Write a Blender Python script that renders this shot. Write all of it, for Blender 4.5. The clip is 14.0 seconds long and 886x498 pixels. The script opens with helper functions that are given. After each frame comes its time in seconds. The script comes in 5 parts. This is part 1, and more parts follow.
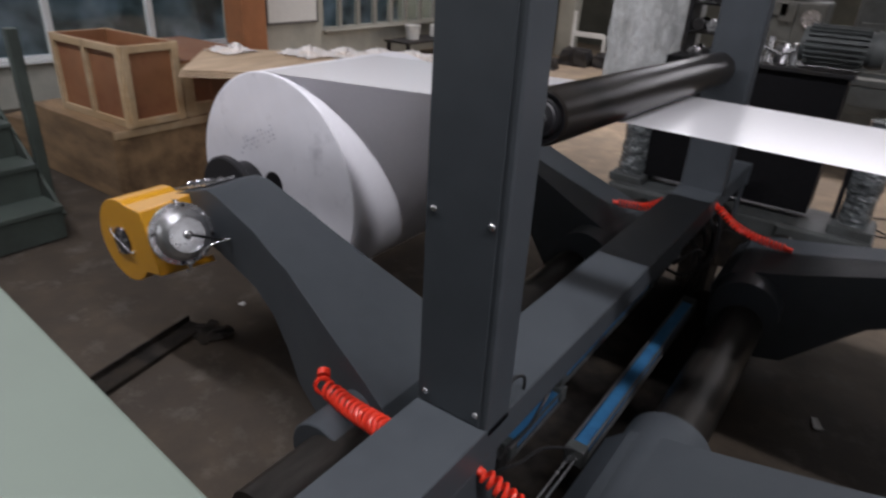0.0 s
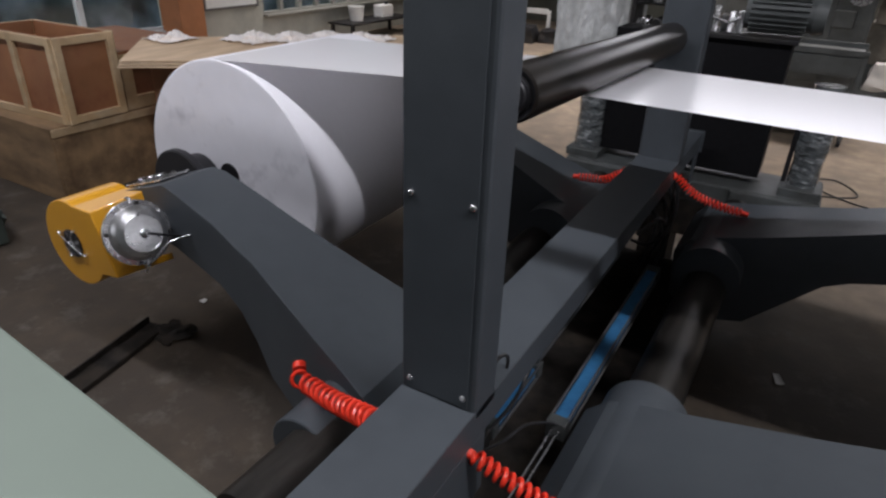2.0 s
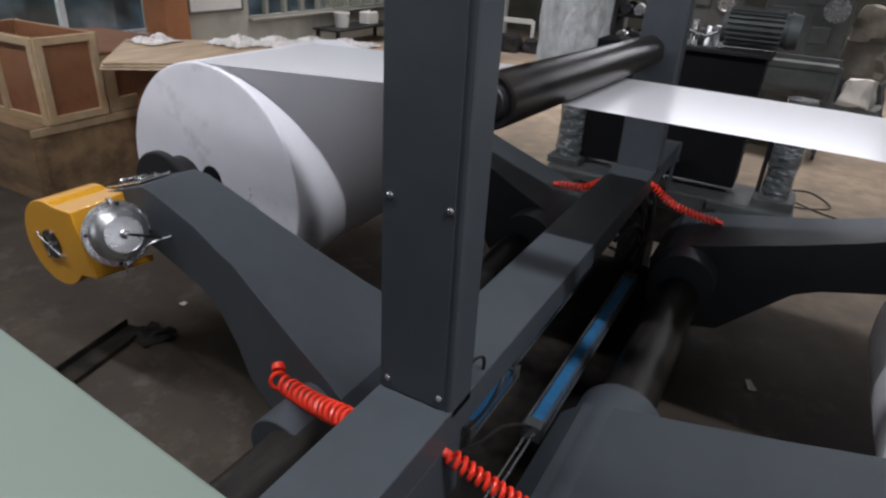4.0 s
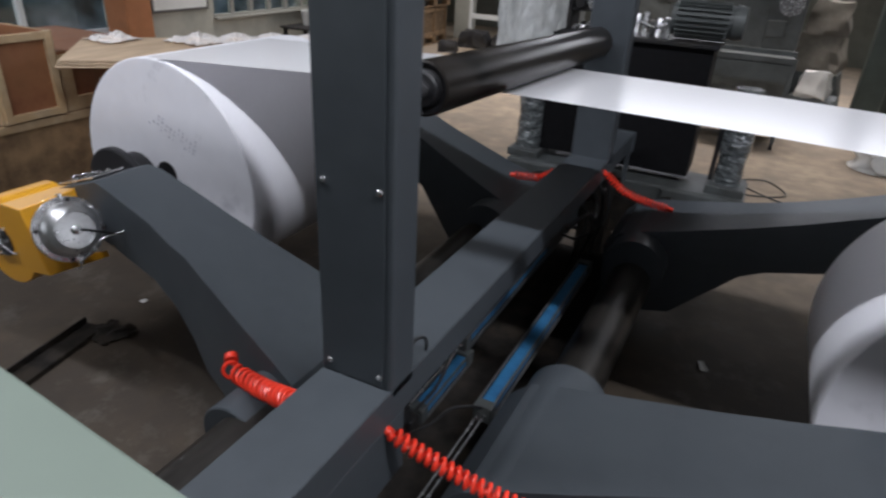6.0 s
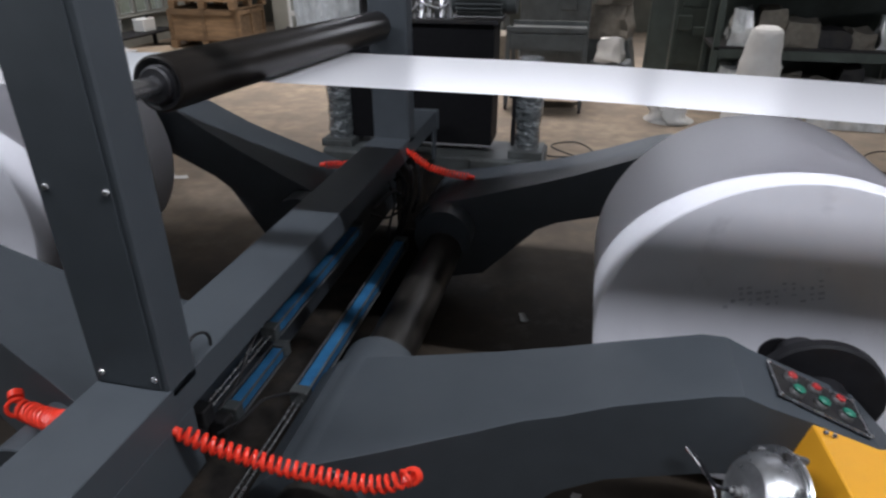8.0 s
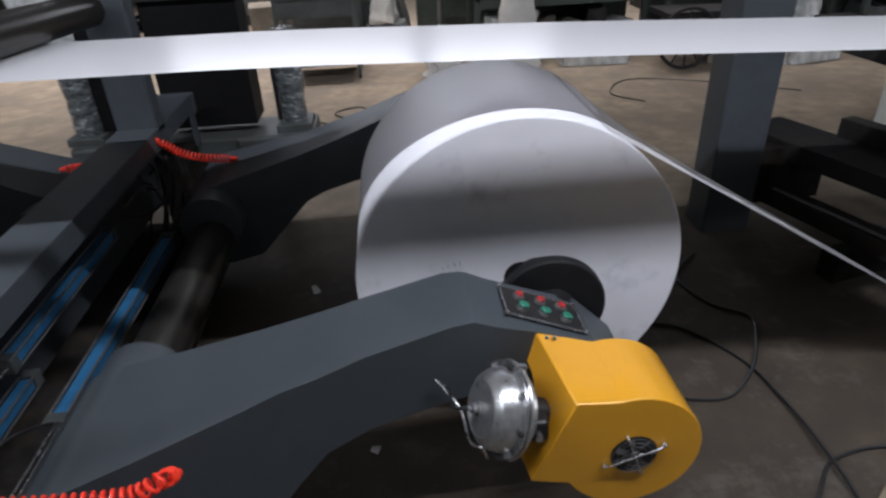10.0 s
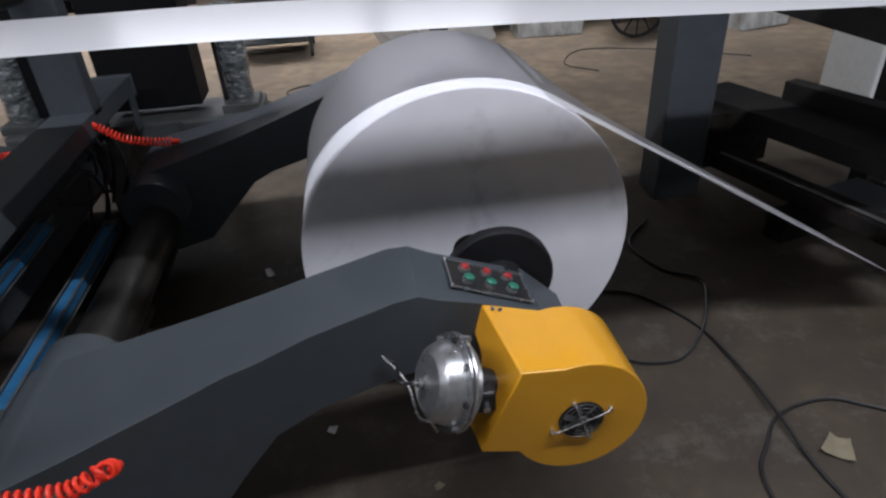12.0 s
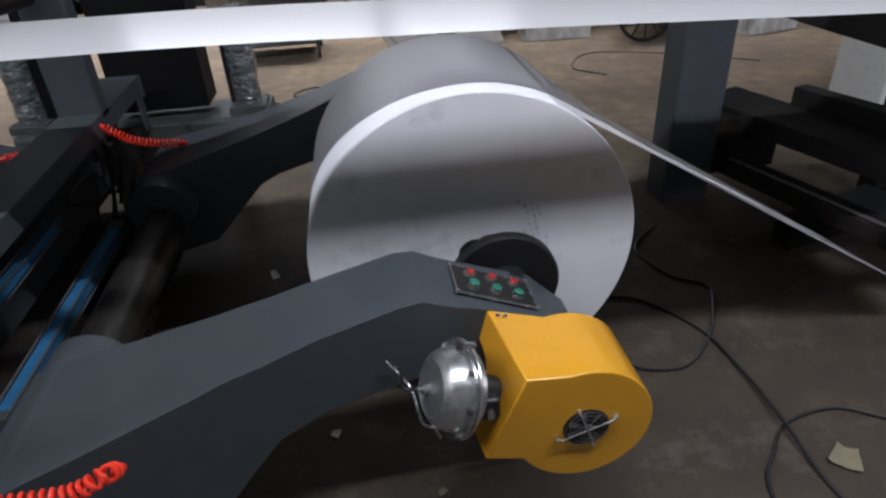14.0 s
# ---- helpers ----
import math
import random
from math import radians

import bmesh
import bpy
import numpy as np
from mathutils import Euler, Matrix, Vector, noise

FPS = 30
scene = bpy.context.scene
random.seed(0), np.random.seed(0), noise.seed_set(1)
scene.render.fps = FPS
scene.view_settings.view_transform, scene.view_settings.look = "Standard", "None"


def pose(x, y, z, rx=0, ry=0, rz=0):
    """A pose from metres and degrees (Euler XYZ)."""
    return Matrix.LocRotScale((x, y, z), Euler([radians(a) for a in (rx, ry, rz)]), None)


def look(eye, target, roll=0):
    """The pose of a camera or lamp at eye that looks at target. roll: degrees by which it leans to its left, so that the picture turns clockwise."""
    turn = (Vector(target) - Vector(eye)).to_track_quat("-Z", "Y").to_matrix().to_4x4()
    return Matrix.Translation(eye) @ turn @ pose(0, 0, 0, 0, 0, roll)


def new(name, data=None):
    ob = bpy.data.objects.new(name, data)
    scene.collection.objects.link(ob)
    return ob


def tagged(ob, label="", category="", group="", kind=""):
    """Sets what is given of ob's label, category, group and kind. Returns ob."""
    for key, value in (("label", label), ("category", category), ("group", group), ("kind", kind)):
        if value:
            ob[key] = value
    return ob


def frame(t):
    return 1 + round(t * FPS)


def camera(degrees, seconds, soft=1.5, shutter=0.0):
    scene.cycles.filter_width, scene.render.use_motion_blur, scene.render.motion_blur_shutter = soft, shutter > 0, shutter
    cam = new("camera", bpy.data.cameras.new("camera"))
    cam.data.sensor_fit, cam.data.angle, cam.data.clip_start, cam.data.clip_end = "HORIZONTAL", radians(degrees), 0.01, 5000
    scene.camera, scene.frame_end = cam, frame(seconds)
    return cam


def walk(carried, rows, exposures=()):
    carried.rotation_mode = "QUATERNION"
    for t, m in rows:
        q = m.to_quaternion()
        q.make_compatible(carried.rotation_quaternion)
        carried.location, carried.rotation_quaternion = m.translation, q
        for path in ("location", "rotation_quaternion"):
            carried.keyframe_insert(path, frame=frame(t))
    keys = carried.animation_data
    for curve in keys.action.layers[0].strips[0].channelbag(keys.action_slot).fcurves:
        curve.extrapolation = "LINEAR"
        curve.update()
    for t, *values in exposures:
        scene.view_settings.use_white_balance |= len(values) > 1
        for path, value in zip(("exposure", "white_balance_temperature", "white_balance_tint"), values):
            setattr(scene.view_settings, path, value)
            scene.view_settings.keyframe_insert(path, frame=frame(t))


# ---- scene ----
# The camera and its way.
cam = camera(70.6, 14.0, soft=2.4, shutter=0.5)
WAY = [
    (0.0, (0.479, -0.89, 1.675), (-0.543, 0.593, 0.806), 3.2),
    (0.5, (0.439, -0.88, 1.669), (-0.441, 0.657, 0.74), 3.0),
    (1.0, (0.424, -0.888, 1.67), (-0.428, 0.675, 0.757), 1.9),
    (1.5, (0.42, -0.899, 1.669), (-0.468, 0.647, 0.763), 1.5),
    (2.0, (0.429, -0.899, 1.667), (-0.458, 0.642, 0.752), 1.9),
    (2.5, (0.444, -0.907, 1.67), (-0.425, 0.647, 0.759), 2.6),
    (3.0, (0.449, -0.912, 1.673), (-0.389, 0.669, 0.78), 3.4),
    (5.5, (0.489, -0.924, 1.664), (-0.373, 0.644, 0.771), 3.1),
    (6.0, (0.555, -0.919, 1.662), (-0.23, 0.689, 0.769), 3.1),
    (6.5, (0.635, -0.905, 1.664), (-0.048, 0.755, 0.782), 2.3),
    (7.0, (0.709, -0.901, 1.66), (0.123, 0.801, 0.788), 1.1),
    (7.5, (0.758, -0.9, 1.656), (0.267, 0.825, 0.773), 0.6),
    (8.0, (0.807, -0.902, 1.65), (0.407, 0.84, 0.752), -0.1),
    (8.5, (0.88, -0.897, 1.646), (0.546, 0.852, 0.735), -1.5),
    (9.0, (0.954, -0.901, 1.647), (0.798, 0.864, 0.719), -2.0),
    (11.5, (1.121, -0.907, 1.625), (1.341, 0.771, 0.559), -3.8),
    (12.0, (1.123, -0.901, 1.621), (1.334, 0.783, 0.563), -3.5),
    (12.5, (1.124, -0.9, 1.622), (1.328, 0.785, 0.565), -3.4),
    (13.0, (1.13, -0.894, 1.62), (1.32, 0.793, 0.563), -3.7),
    (13.5, (1.127, -0.895, 1.624), (1.322, 0.793, 0.569), -3.3),
    (14.0, (1.125, -0.892, 1.625), (1.319, 0.798, 0.573), -3.3),
]
walk(cam, [(t, look(e, a, r)) for t, e, a, r in WAY], [(0.0, -0.16, 6580, 20), (3.0, -0.12, 6460, 18), (6.5, 0.0, 6300, 16), (9.0, 0.0, 6220, 16), (11.5, -0.06, 6260, 16), (14.0, -0.1, 6260, 16)])

# World and light: daylight through roof lights and windows of a dim hall, plus added fills.
world = bpy.data.worlds.new("world")
scene.world = world
world.use_nodes = True
wn = world.node_tree
sky = wn.nodes.new("ShaderNodeTexSky")
sky.sky_type, sky.sun_disc = "NISHITA", False
sky.sun_elevation, sky.sun_rotation = radians(40), radians(200)
wn.links.new(sky.outputs[0], wn.nodes["Background"].inputs[0])
wn.nodes["Background"].inputs[1].default_value = 0.12


def area(name, eye, target, w, h, power, colour, spread=180):
    d = bpy.data.lights.new(name, "AREA")
    d.shape, d.size, d.size_y, d.energy, d.color = "RECTANGLE", w, h, power, colour
    d.spread = radians(spread)
    ob = new(name, d)
    ob.matrix_world = look(eye, target)
    return ob


DAY, WARM = (0.93, 0.97, 1.0), (1.0, 0.95, 0.88)
area("tube_lamp_right", (2.45, -0.75, 4.5), (2.45, -0.75, 0), 3.8, 0.07, 188, DAY)
area("tube_lamp_left", (-2.6, -0.75, 4.5), (-2.6, -0.75, 0), 3.6, 0.09, 152, DAY)
area("rooflight_middle", (-2.0, 7.0, 5.85), (-2.0, 7.0, 0), 8.0, 1.2, 220, WARM, 82)
area("rooflight_back", (5.2, 7.6, 5.85), (5.2, 7.6, 0), 6.0, 1.2, 140, WARM, 84)
area("window_light_left", (-6.3, 2.2, 2.0), (0, 2.2, 0.9), 4.5, 1.7, 12, DAY)
# Added fill for the left roll's face and the column; its window is unseen.
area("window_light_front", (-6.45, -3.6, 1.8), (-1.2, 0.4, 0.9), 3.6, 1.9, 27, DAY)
area("clerestory_light", (0.7, 11.85, 3.9), (0.7, 0.0, 2.6), 7.4, 1.3, 205, DAY)
# Fill light without a source, added to lift the left roll's dark side.
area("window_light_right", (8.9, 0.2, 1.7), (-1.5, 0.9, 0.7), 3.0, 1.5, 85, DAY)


# ---- materials ----
def mat(name, colour, rough=0.5, metal=0.0, grain=0.12, scale=30.0, bump=0.0, bscale=300.0, bdist=0.004, stain=None, sscale=3.0, spread=0.55, coat=0.0, vary=0.0, stretch=None, spec=0.5, gloss_vary=0.08):
    m = bpy.data.materials.new(name)
    m.use_nodes = True
    n, l = m.node_tree.nodes, m.node_tree.links
    b = n["Principled BSDF"]
    b.inputs["Roughness"].default_value = rough
    b.inputs["Metallic"].default_value = metal
    b.inputs["Coat Weight"].default_value = coat
    b.inputs["Specular IOR Level"].default_value = spec
    tc = n.new("ShaderNodeTexCoord")
    src = tc.outputs["Object"]
    if stretch:
        mp = n.new("ShaderNodeMapping")
        mp.inputs["Scale"].default_value = stretch
        l.new(src, mp.inputs[0])
        src = mp.outputs[0]
    fine = n.new("ShaderNodeTexNoise")
    fine.inputs["Scale"].default_value, fine.inputs["Detail"].default_value = scale, 6
    l.new(src, fine.inputs["Vector"])
    ramp = n.new("ShaderNodeValToRGB")
    lo, hi = [c * (1 - grain) for c in colour], [min(1, c * (1 + grain)) for c in colour]
    ramp.color_ramp.elements[0].position, ramp.color_ramp.elements[1].position = 0.3, 0.7
    ramp.color_ramp.elements[0].color, ramp.color_ramp.elements[1].color = (*lo, 1), (*hi, 1)
    l.new(fine.outputs["Fac"], ramp.inputs[0])
    out = ramp.outputs[0]
    if stain:
        big = n.new("ShaderNodeTexNoise")
        big.inputs["Scale"].default_value, big.inputs["Detail"].default_value, big.inputs["Roughness"].default_value = sscale, 8, 0.65
        l.new(src, big.inputs["Vector"])
        r2 = n.new("ShaderNodeValToRGB")
        r2.color_ramp.elements[0].position, r2.color_ramp.elements[1].position = spread - 0.12, spread + 0.12
        l.new(big.outputs["Fac"], r2.inputs[0])
        mix = n.new("ShaderNodeMix")
        mix.data_type = "RGBA"
        l.new(r2.outputs[0], mix.inputs[0])
        l.new(out, mix.inputs[6])
        mix.inputs[7].default_value = (*stain, 1)
        out = mix.outputs[2]
    if vary:
        info = n.new("ShaderNodeObjectInfo")
        hsv = n.new("ShaderNodeHueSaturation")
        mr = n.new("ShaderNodeMapRange")
        mr.inputs[3].default_value, mr.inputs[4].default_value = 1 - vary, 1 + vary
        l.new(info.outputs["Random"], mr.inputs[0])
        l.new(mr.outputs[0], hsv.inputs["Value"])
        l.new(out, hsv.inputs["Color"])
        out = hsv.outputs[0]
    l.new(out, b.inputs["Base Color"])
    rr = n.new("ShaderNodeMapRange")
    rr.inputs[3].default_value, rr.inputs[4].default_value = max(0.02, rough - gloss_vary), min(1, rough + gloss_vary)
    l.new(fine.outputs["Fac"], rr.inputs[0])
    l.new(rr.outputs[0], b.inputs["Roughness"])
    if bump:
        bn = n.new("ShaderNodeTexNoise")
        bn.inputs["Scale"].default_value, bn.inputs["Detail"].default_value = bscale, 3
        l.new(src, bn.inputs["Vector"])
        bp = n.new("ShaderNodeBump")
        bp.inputs["Strength"].default_value, bp.inputs["Distance"].default_value = bump, bdist
        l.new(bn.outputs["Fac"], bp.inputs["Height"])
        l.new(bp.outputs[0], b.inputs["Normal"])
    return m


M_PAINT = mat("slate_grey_paint", (0.055, 0.064, 0.0725), 0.48, grain=0.07, scale=14, bump=0.12, bscale=420, stain=(0.064, 0.074, 0.082), sscale=2.2, spread=0.62, spec=0.36)
M_DARK = mat("dark_steel", (0.016, 0.016, 0.018), 0.6, 0.0, grain=0.3, scale=25, stain=(0.03, 0.027, 0.023), sscale=6, spec=0.3)
# Oily steel; also paints shade onto the far stand parts and under the beam.
M_OIL_SHADE = mat("oily_black_steel", (0.016, 0.014, 0.0125), 0.6, 0.0, grain=0.5, scale=18, stain=(0.035, 0.028, 0.021), sscale=7, spread=0.58, spec=0.1)
M_SHAFT = mat("oily_turned_steel", (0.03, 0.027, 0.024), 0.4, 0.3, grain=0.5, scale=5, stretch=(6, 1, 6), stain=(0.02, 0.018, 0.015), sscale=4, spread=0.5)
M_DULL = mat("dull_steel", (0.16, 0.16, 0.16), 0.45, 0.6, grain=0.2, scale=30)
M_BLACK = mat("black_rubber", (0.012, 0.012, 0.014), 0.45, grain=0.2)
M_ROLLER = mat("black_polished_roller", (0.016, 0.0135, 0.0115), 0.32, 0.1, grain=0.4, scale=8, stretch=(40, 1, 40), spec=0.38)
M_STEEL = mat("bright_steel", (0.62, 0.62, 0.63), 0.26, 0.95, grain=0.1, scale=40)
M_ALU = mat("cast_aluminium", (0.6, 0.61, 0.62), 0.3, 0.9, grain=0.12, scale=60, bump=0.1)
M_PAPER = mat("white_paper", (0.85, 0.85, 0.89), 0.5, grain=0.015, scale=60, bump=0.05, bscale=900)
M_WEB = mat("thin_white_paper", (0.94, 0.94, 0.965), 0.2, grain=0.003, scale=2, gloss_vary=0.0)
wnod, wlnk = M_WEB.node_tree.nodes, M_WEB.node_tree.links
glow = wnod.new("ShaderNodeBsdfTranslucent")
glow.inputs[0].default_value = (0.95, 0.93, 0.93, 1)
blend = wnod.new("ShaderNodeMixShader")
blend.inputs[0].default_value = 0.16
wlnk.new(wnod["Principled BSDF"].outputs[0], blend.inputs[1])
wlnk.new(glow.outputs[0], blend.inputs[2])
wlnk.new(blend.outputs[0], wnod["Material Output"].inputs[0])
M_CORE = mat("paper_roll_face", (0.84, 0.84, 0.89), 0.85, grain=0.03, scale=8, stain=(0.5, 0.5, 0.55), sscale=5, spread=0.69, bump=0.1, bscale=200)
M_YELLOW = mat("yellow_enamel", (0.76, 0.36, 0.018), 0.3, grain=0.012, scale=18, coat=0.8, stain=(0.7, 0.33, 0.02), sscale=3, spread=0.7, gloss_vary=0.02)
M_RED = mat("red_hose_plastic", (0.82, 0.045, 0.02), 0.3, grain=0.06)
M_BLUE = mat("blue_anodised_cylinder", (0.038, 0.175, 0.36), 0.32, 0.1, grain=0.15, scale=20, stain=(0.02, 0.07, 0.16), sscale=8, spread=0.66)
M_GREEN_PANEL = mat("pale_green_enamel", (0.155, 0.195, 0.16), 0.62, grain=0.05, scale=10, stain=(0.13, 0.165, 0.138), sscale=5, spread=0.72)
M_FLOOR = mat("dusty_concrete", (0.25, 0.198, 0.143), 0.78, grain=0.3, scale=7, stain=(0.17, 0.137, 0.105), sscale=1.5, spread=0.52, bump=0.35, bscale=60)
fn, fl = M_FLOOR.node_tree.nodes, M_FLOOR.node_tree.links
b = fn["Principled BSDF"]
old = b.inputs["Base Color"].links[0].from_socket
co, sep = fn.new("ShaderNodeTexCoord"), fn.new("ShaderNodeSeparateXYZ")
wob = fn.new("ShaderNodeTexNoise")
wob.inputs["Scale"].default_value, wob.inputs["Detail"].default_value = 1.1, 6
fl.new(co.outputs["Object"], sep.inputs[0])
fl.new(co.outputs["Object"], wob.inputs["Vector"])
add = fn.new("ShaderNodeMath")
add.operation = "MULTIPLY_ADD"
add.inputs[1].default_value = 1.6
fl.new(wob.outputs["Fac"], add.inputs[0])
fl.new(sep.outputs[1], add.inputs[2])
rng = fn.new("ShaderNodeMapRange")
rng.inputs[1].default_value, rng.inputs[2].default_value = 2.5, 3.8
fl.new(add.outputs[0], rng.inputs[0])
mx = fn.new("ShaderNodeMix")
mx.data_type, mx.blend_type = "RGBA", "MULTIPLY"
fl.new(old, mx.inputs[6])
# Near floor darkened: oily dirt, plus shade painted in out to the web's shadow edge.
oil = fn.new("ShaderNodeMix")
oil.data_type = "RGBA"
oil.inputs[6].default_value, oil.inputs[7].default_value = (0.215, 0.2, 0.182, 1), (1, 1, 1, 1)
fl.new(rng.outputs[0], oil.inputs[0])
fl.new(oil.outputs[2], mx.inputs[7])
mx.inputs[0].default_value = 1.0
dust, dramp, dmix = fn.new("ShaderNodeTexNoise"), fn.new("ShaderNodeValToRGB"), fn.new("ShaderNodeMix")
dust.inputs["Scale"].default_value, dust.inputs["Detail"].default_value, dust.inputs["Roughness"].default_value = 4.5, 12, 0.72
fl.new(co.outputs["Object"], dust.inputs["Vector"])
dramp.color_ramp.elements[0].position, dramp.color_ramp.elements[1].position = 0.53, 0.8
dramp.color_ramp.elements[1].color = (0.34, 0.34, 0.34, 1)
fl.new(dust.outputs["Fac"], dramp.inputs[0])
dmix.data_type = "RGBA"
fl.new(dramp.outputs[0], dmix.inputs[0])
fl.new(mx.outputs[2], dmix.inputs[6])
dmix.inputs[7].default_value = (0.27, 0.255, 0.22, 1)
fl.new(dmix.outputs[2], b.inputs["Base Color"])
M_WALL = mat("grey_painted_wall", (0.2, 0.21, 0.185), 0.8, grain=0.1, scale=5, stain=(0.13, 0.135, 0.12), sscale=1.4, spread=0.6, bump=0.1, bscale=80)
M_DADO = mat("pale_green_dado", (0.43, 0.43, 0.375), 0.7, grain=0.08, scale=5, stain=(0.33, 0.335, 0.295), sscale=2)
M_ROOF = mat("dark_roof_sheet", (0.2, 0.2, 0.19), 0.8, grain=0.1, scale=4)
M_WOOD = mat("pale_pine", (0.47, 0.35, 0.215), 0.7, grain=0.12, scale=2.2, stretch=(1.5, 9, 9), stain=(0.42, 0.28, 0.14), sscale=0.5, bump=0.15, bscale=60, vary=0.14)
M_PLY = mat("red_brown_plywood", (0.31, 0.135, 0.06), 0.65, grain=0.22, scale=6, stain=(0.20, 0.075, 0.035), sscale=3, bump=0.15, bscale=90, vary=0.1)
M_OLDPLY = mat("weathered_plywood", (0.26, 0.165, 0.085), 0.75, grain=0.22, scale=4, stretch=(1, 3, 3), stain=(0.12, 0.075, 0.04), sscale=1.6, bump=0.2, bscale=90)
M_LIGHTPLY = mat("light_plywood", (0.66, 0.5, 0.34), 0.7, grain=0.12, scale=5, stretch=(3, 1, 1), stain=(0.55, 0.4, 0.26), sscale=3)
M_GREENSTEEL = mat("dull_green_steel", (0.055, 0.072, 0.062), 0.5, grain=0.1, scale=14, stain=(0.04, 0.05, 0.044), sscale=4)
M_FILM = mat("stretch_film", (0.66, 0.68, 0.67), 0.16, 0.15, grain=0.25, scale=6, bump=1.0, bscale=9, bdist=0.035, stain=(0.8, 0.82, 0.82), sscale=6, spread=0.58, coat=1.0, stretch=(1.6, 1.6, 0.7))
# Pale patches in the colour imitate glints on the wrinkled film.
M_POSTFILM = mat("clear_post_film", (0.13, 0.145, 0.15), 0.1, 0.2, grain=0.3, scale=14, bump=1.0, bscale=13, bdist=0.04, stain=(0.6, 0.64, 0.66), sscale=12, spread=0.63, coat=1.0, stretch=(1, 1, 2.4))
M_SHEETFILM = mat("crumpled_film", (0.95, 0.91, 0.88), 0.32, 0.0, grain=0.06, scale=12, bump=0.4, bscale=14, bdist=0.02, stain=(0.9, 0.78, 0.68), sscale=8, spread=0.6, coat=0.3)
M_WHITE = mat("white_cloth", (0.6, 0.6, 0.58), 0.8, grain=0.06, scale=9, bump=0.3, bscale=30)
M_WHITEPAINT = mat("white_painted_metal", (0.74, 0.76, 0.75), 0.5, grain=0.05)
M_TERRA = mat("terracotta_paint", (0.42, 0.17, 0.07), 0.6, grain=0.1, scale=6, stain=(0.34, 0.13, 0.05), sscale=2)
M_GREYMACH = mat("grey_machine_paint", (0.085, 0.095, 0.095), 0.55, grain=0.1, scale=9, stain=(0.05, 0.053, 0.05), sscale=3)
M_BUTTONRED = mat("red_button", (0.4, 0.025, 0.025), 0.3)
M_TANK = mat("dull_black_enamel", (0.007, 0.007, 0.008), 0.6, grain=0.2, spec=0.15)
M_GREYFRAME = mat("dull_grey_window_paint", (0.27, 0.27, 0.24), 0.6, grain=0.1)
M_BUTTONGREEN = mat("green_button", (0.02, 0.17, 0.11), 0.4)
M_AGEDWOOD = mat("aged_brown_wood", (0.25, 0.16, 0.085), 0.8, grain=0.25, scale=2.2, stretch=(1.5, 9, 9), stain=(0.15, 0.095, 0.05), sscale=1.5, bump=0.2, bscale=60, vary=0.25)
M_SACK = mat("grey_brown_sacking", (0.15, 0.138, 0.115), 0.9, grain=0.2, scale=20, stain=(0.12, 0.105, 0.085), sscale=4, bump=0.4, bscale=25, vary=0.2)
M_LEAF = mat("dry_paper_scrap", (0.2, 0.172, 0.115), 0.8, grain=0.1)
M_CABLE = mat("black_cable", (0.014, 0.014, 0.015), 0.45, grain=0.2)
M_INK = mat("faded_ink", (0.6, 0.6, 0.66), 0.85, grain=0.2, scale=60)


def glass(name):
    m = bpy.data.materials.new(name)
    m.use_nodes = True
    b = m.node_tree.nodes["Principled BSDF"]
    b.inputs["Base Color"].default_value = (0.75, 0.82, 0.8, 1)
    b.inputs["Roughness"].default_value = 0.05
    b.inputs["Transmission Weight"].default_value = 1.0
    return m


M_GLASS = glass("window_glass")


# ---- mesh helpers ----
def bm_box(bm, c, s, rot=None, bevel=0.0):
    g = bmesh.ops.create_cube(bm, size=1)
    m = Matrix.Translation(c) @ (rot or Matrix()) @ Matrix.Diagonal((*s, 1))
    bmesh.ops.transform(bm, matrix=m, verts=g["verts"])
    if bevel:
        es = list({e for v in g["verts"] for e in v.link_edges})
        bmesh.ops.bevel(bm, geom=es, offset=bevel, segments=2, profile=0.5, affect="EDGES")


def bm_cyl(bm, a, b, r, seg=24, r2=None, caps=True):
    a, b = Vector(a), Vector(b)
    d = b - a
    m = Matrix.Translation((a + b) / 2) @ d.to_track_quat("Z", "Y").to_matrix().to_4x4()
    return bmesh.ops.create_cone(bm, cap_ends=caps, cap_tris=False, segments=seg, radius1=r, radius2=r if r2 is None else r2, depth=d.length, matrix=m)


def bm_lathe(bm, profile, seg=64, m=None):
    """profile: (radius, height) turned about the z axis, then moved by m."""
    m = m or Matrix()
    rings = []
    for r, h in profile:
        if r < 1e-5:
            rings.append([bm.verts.new(m @ Vector((0, 0, h)))])
        else:
            rings.append([bm.verts.new(m @ Vector((r * math.cos(2 * math.pi * k / seg), r * math.sin(2 * math.pi * k / seg), h))) for k in range(seg)])
    for p, q in zip(rings, rings[1:]):
        for k in range(seg):
            j = (k + 1) % seg
            vs = [p[k % len(p)], p[j % len(p)], q[j % len(q)], q[k % len(q)]]
            vs = list(dict.fromkeys(vs))
            if len(vs) > 2:
                bm.faces.new(vs)


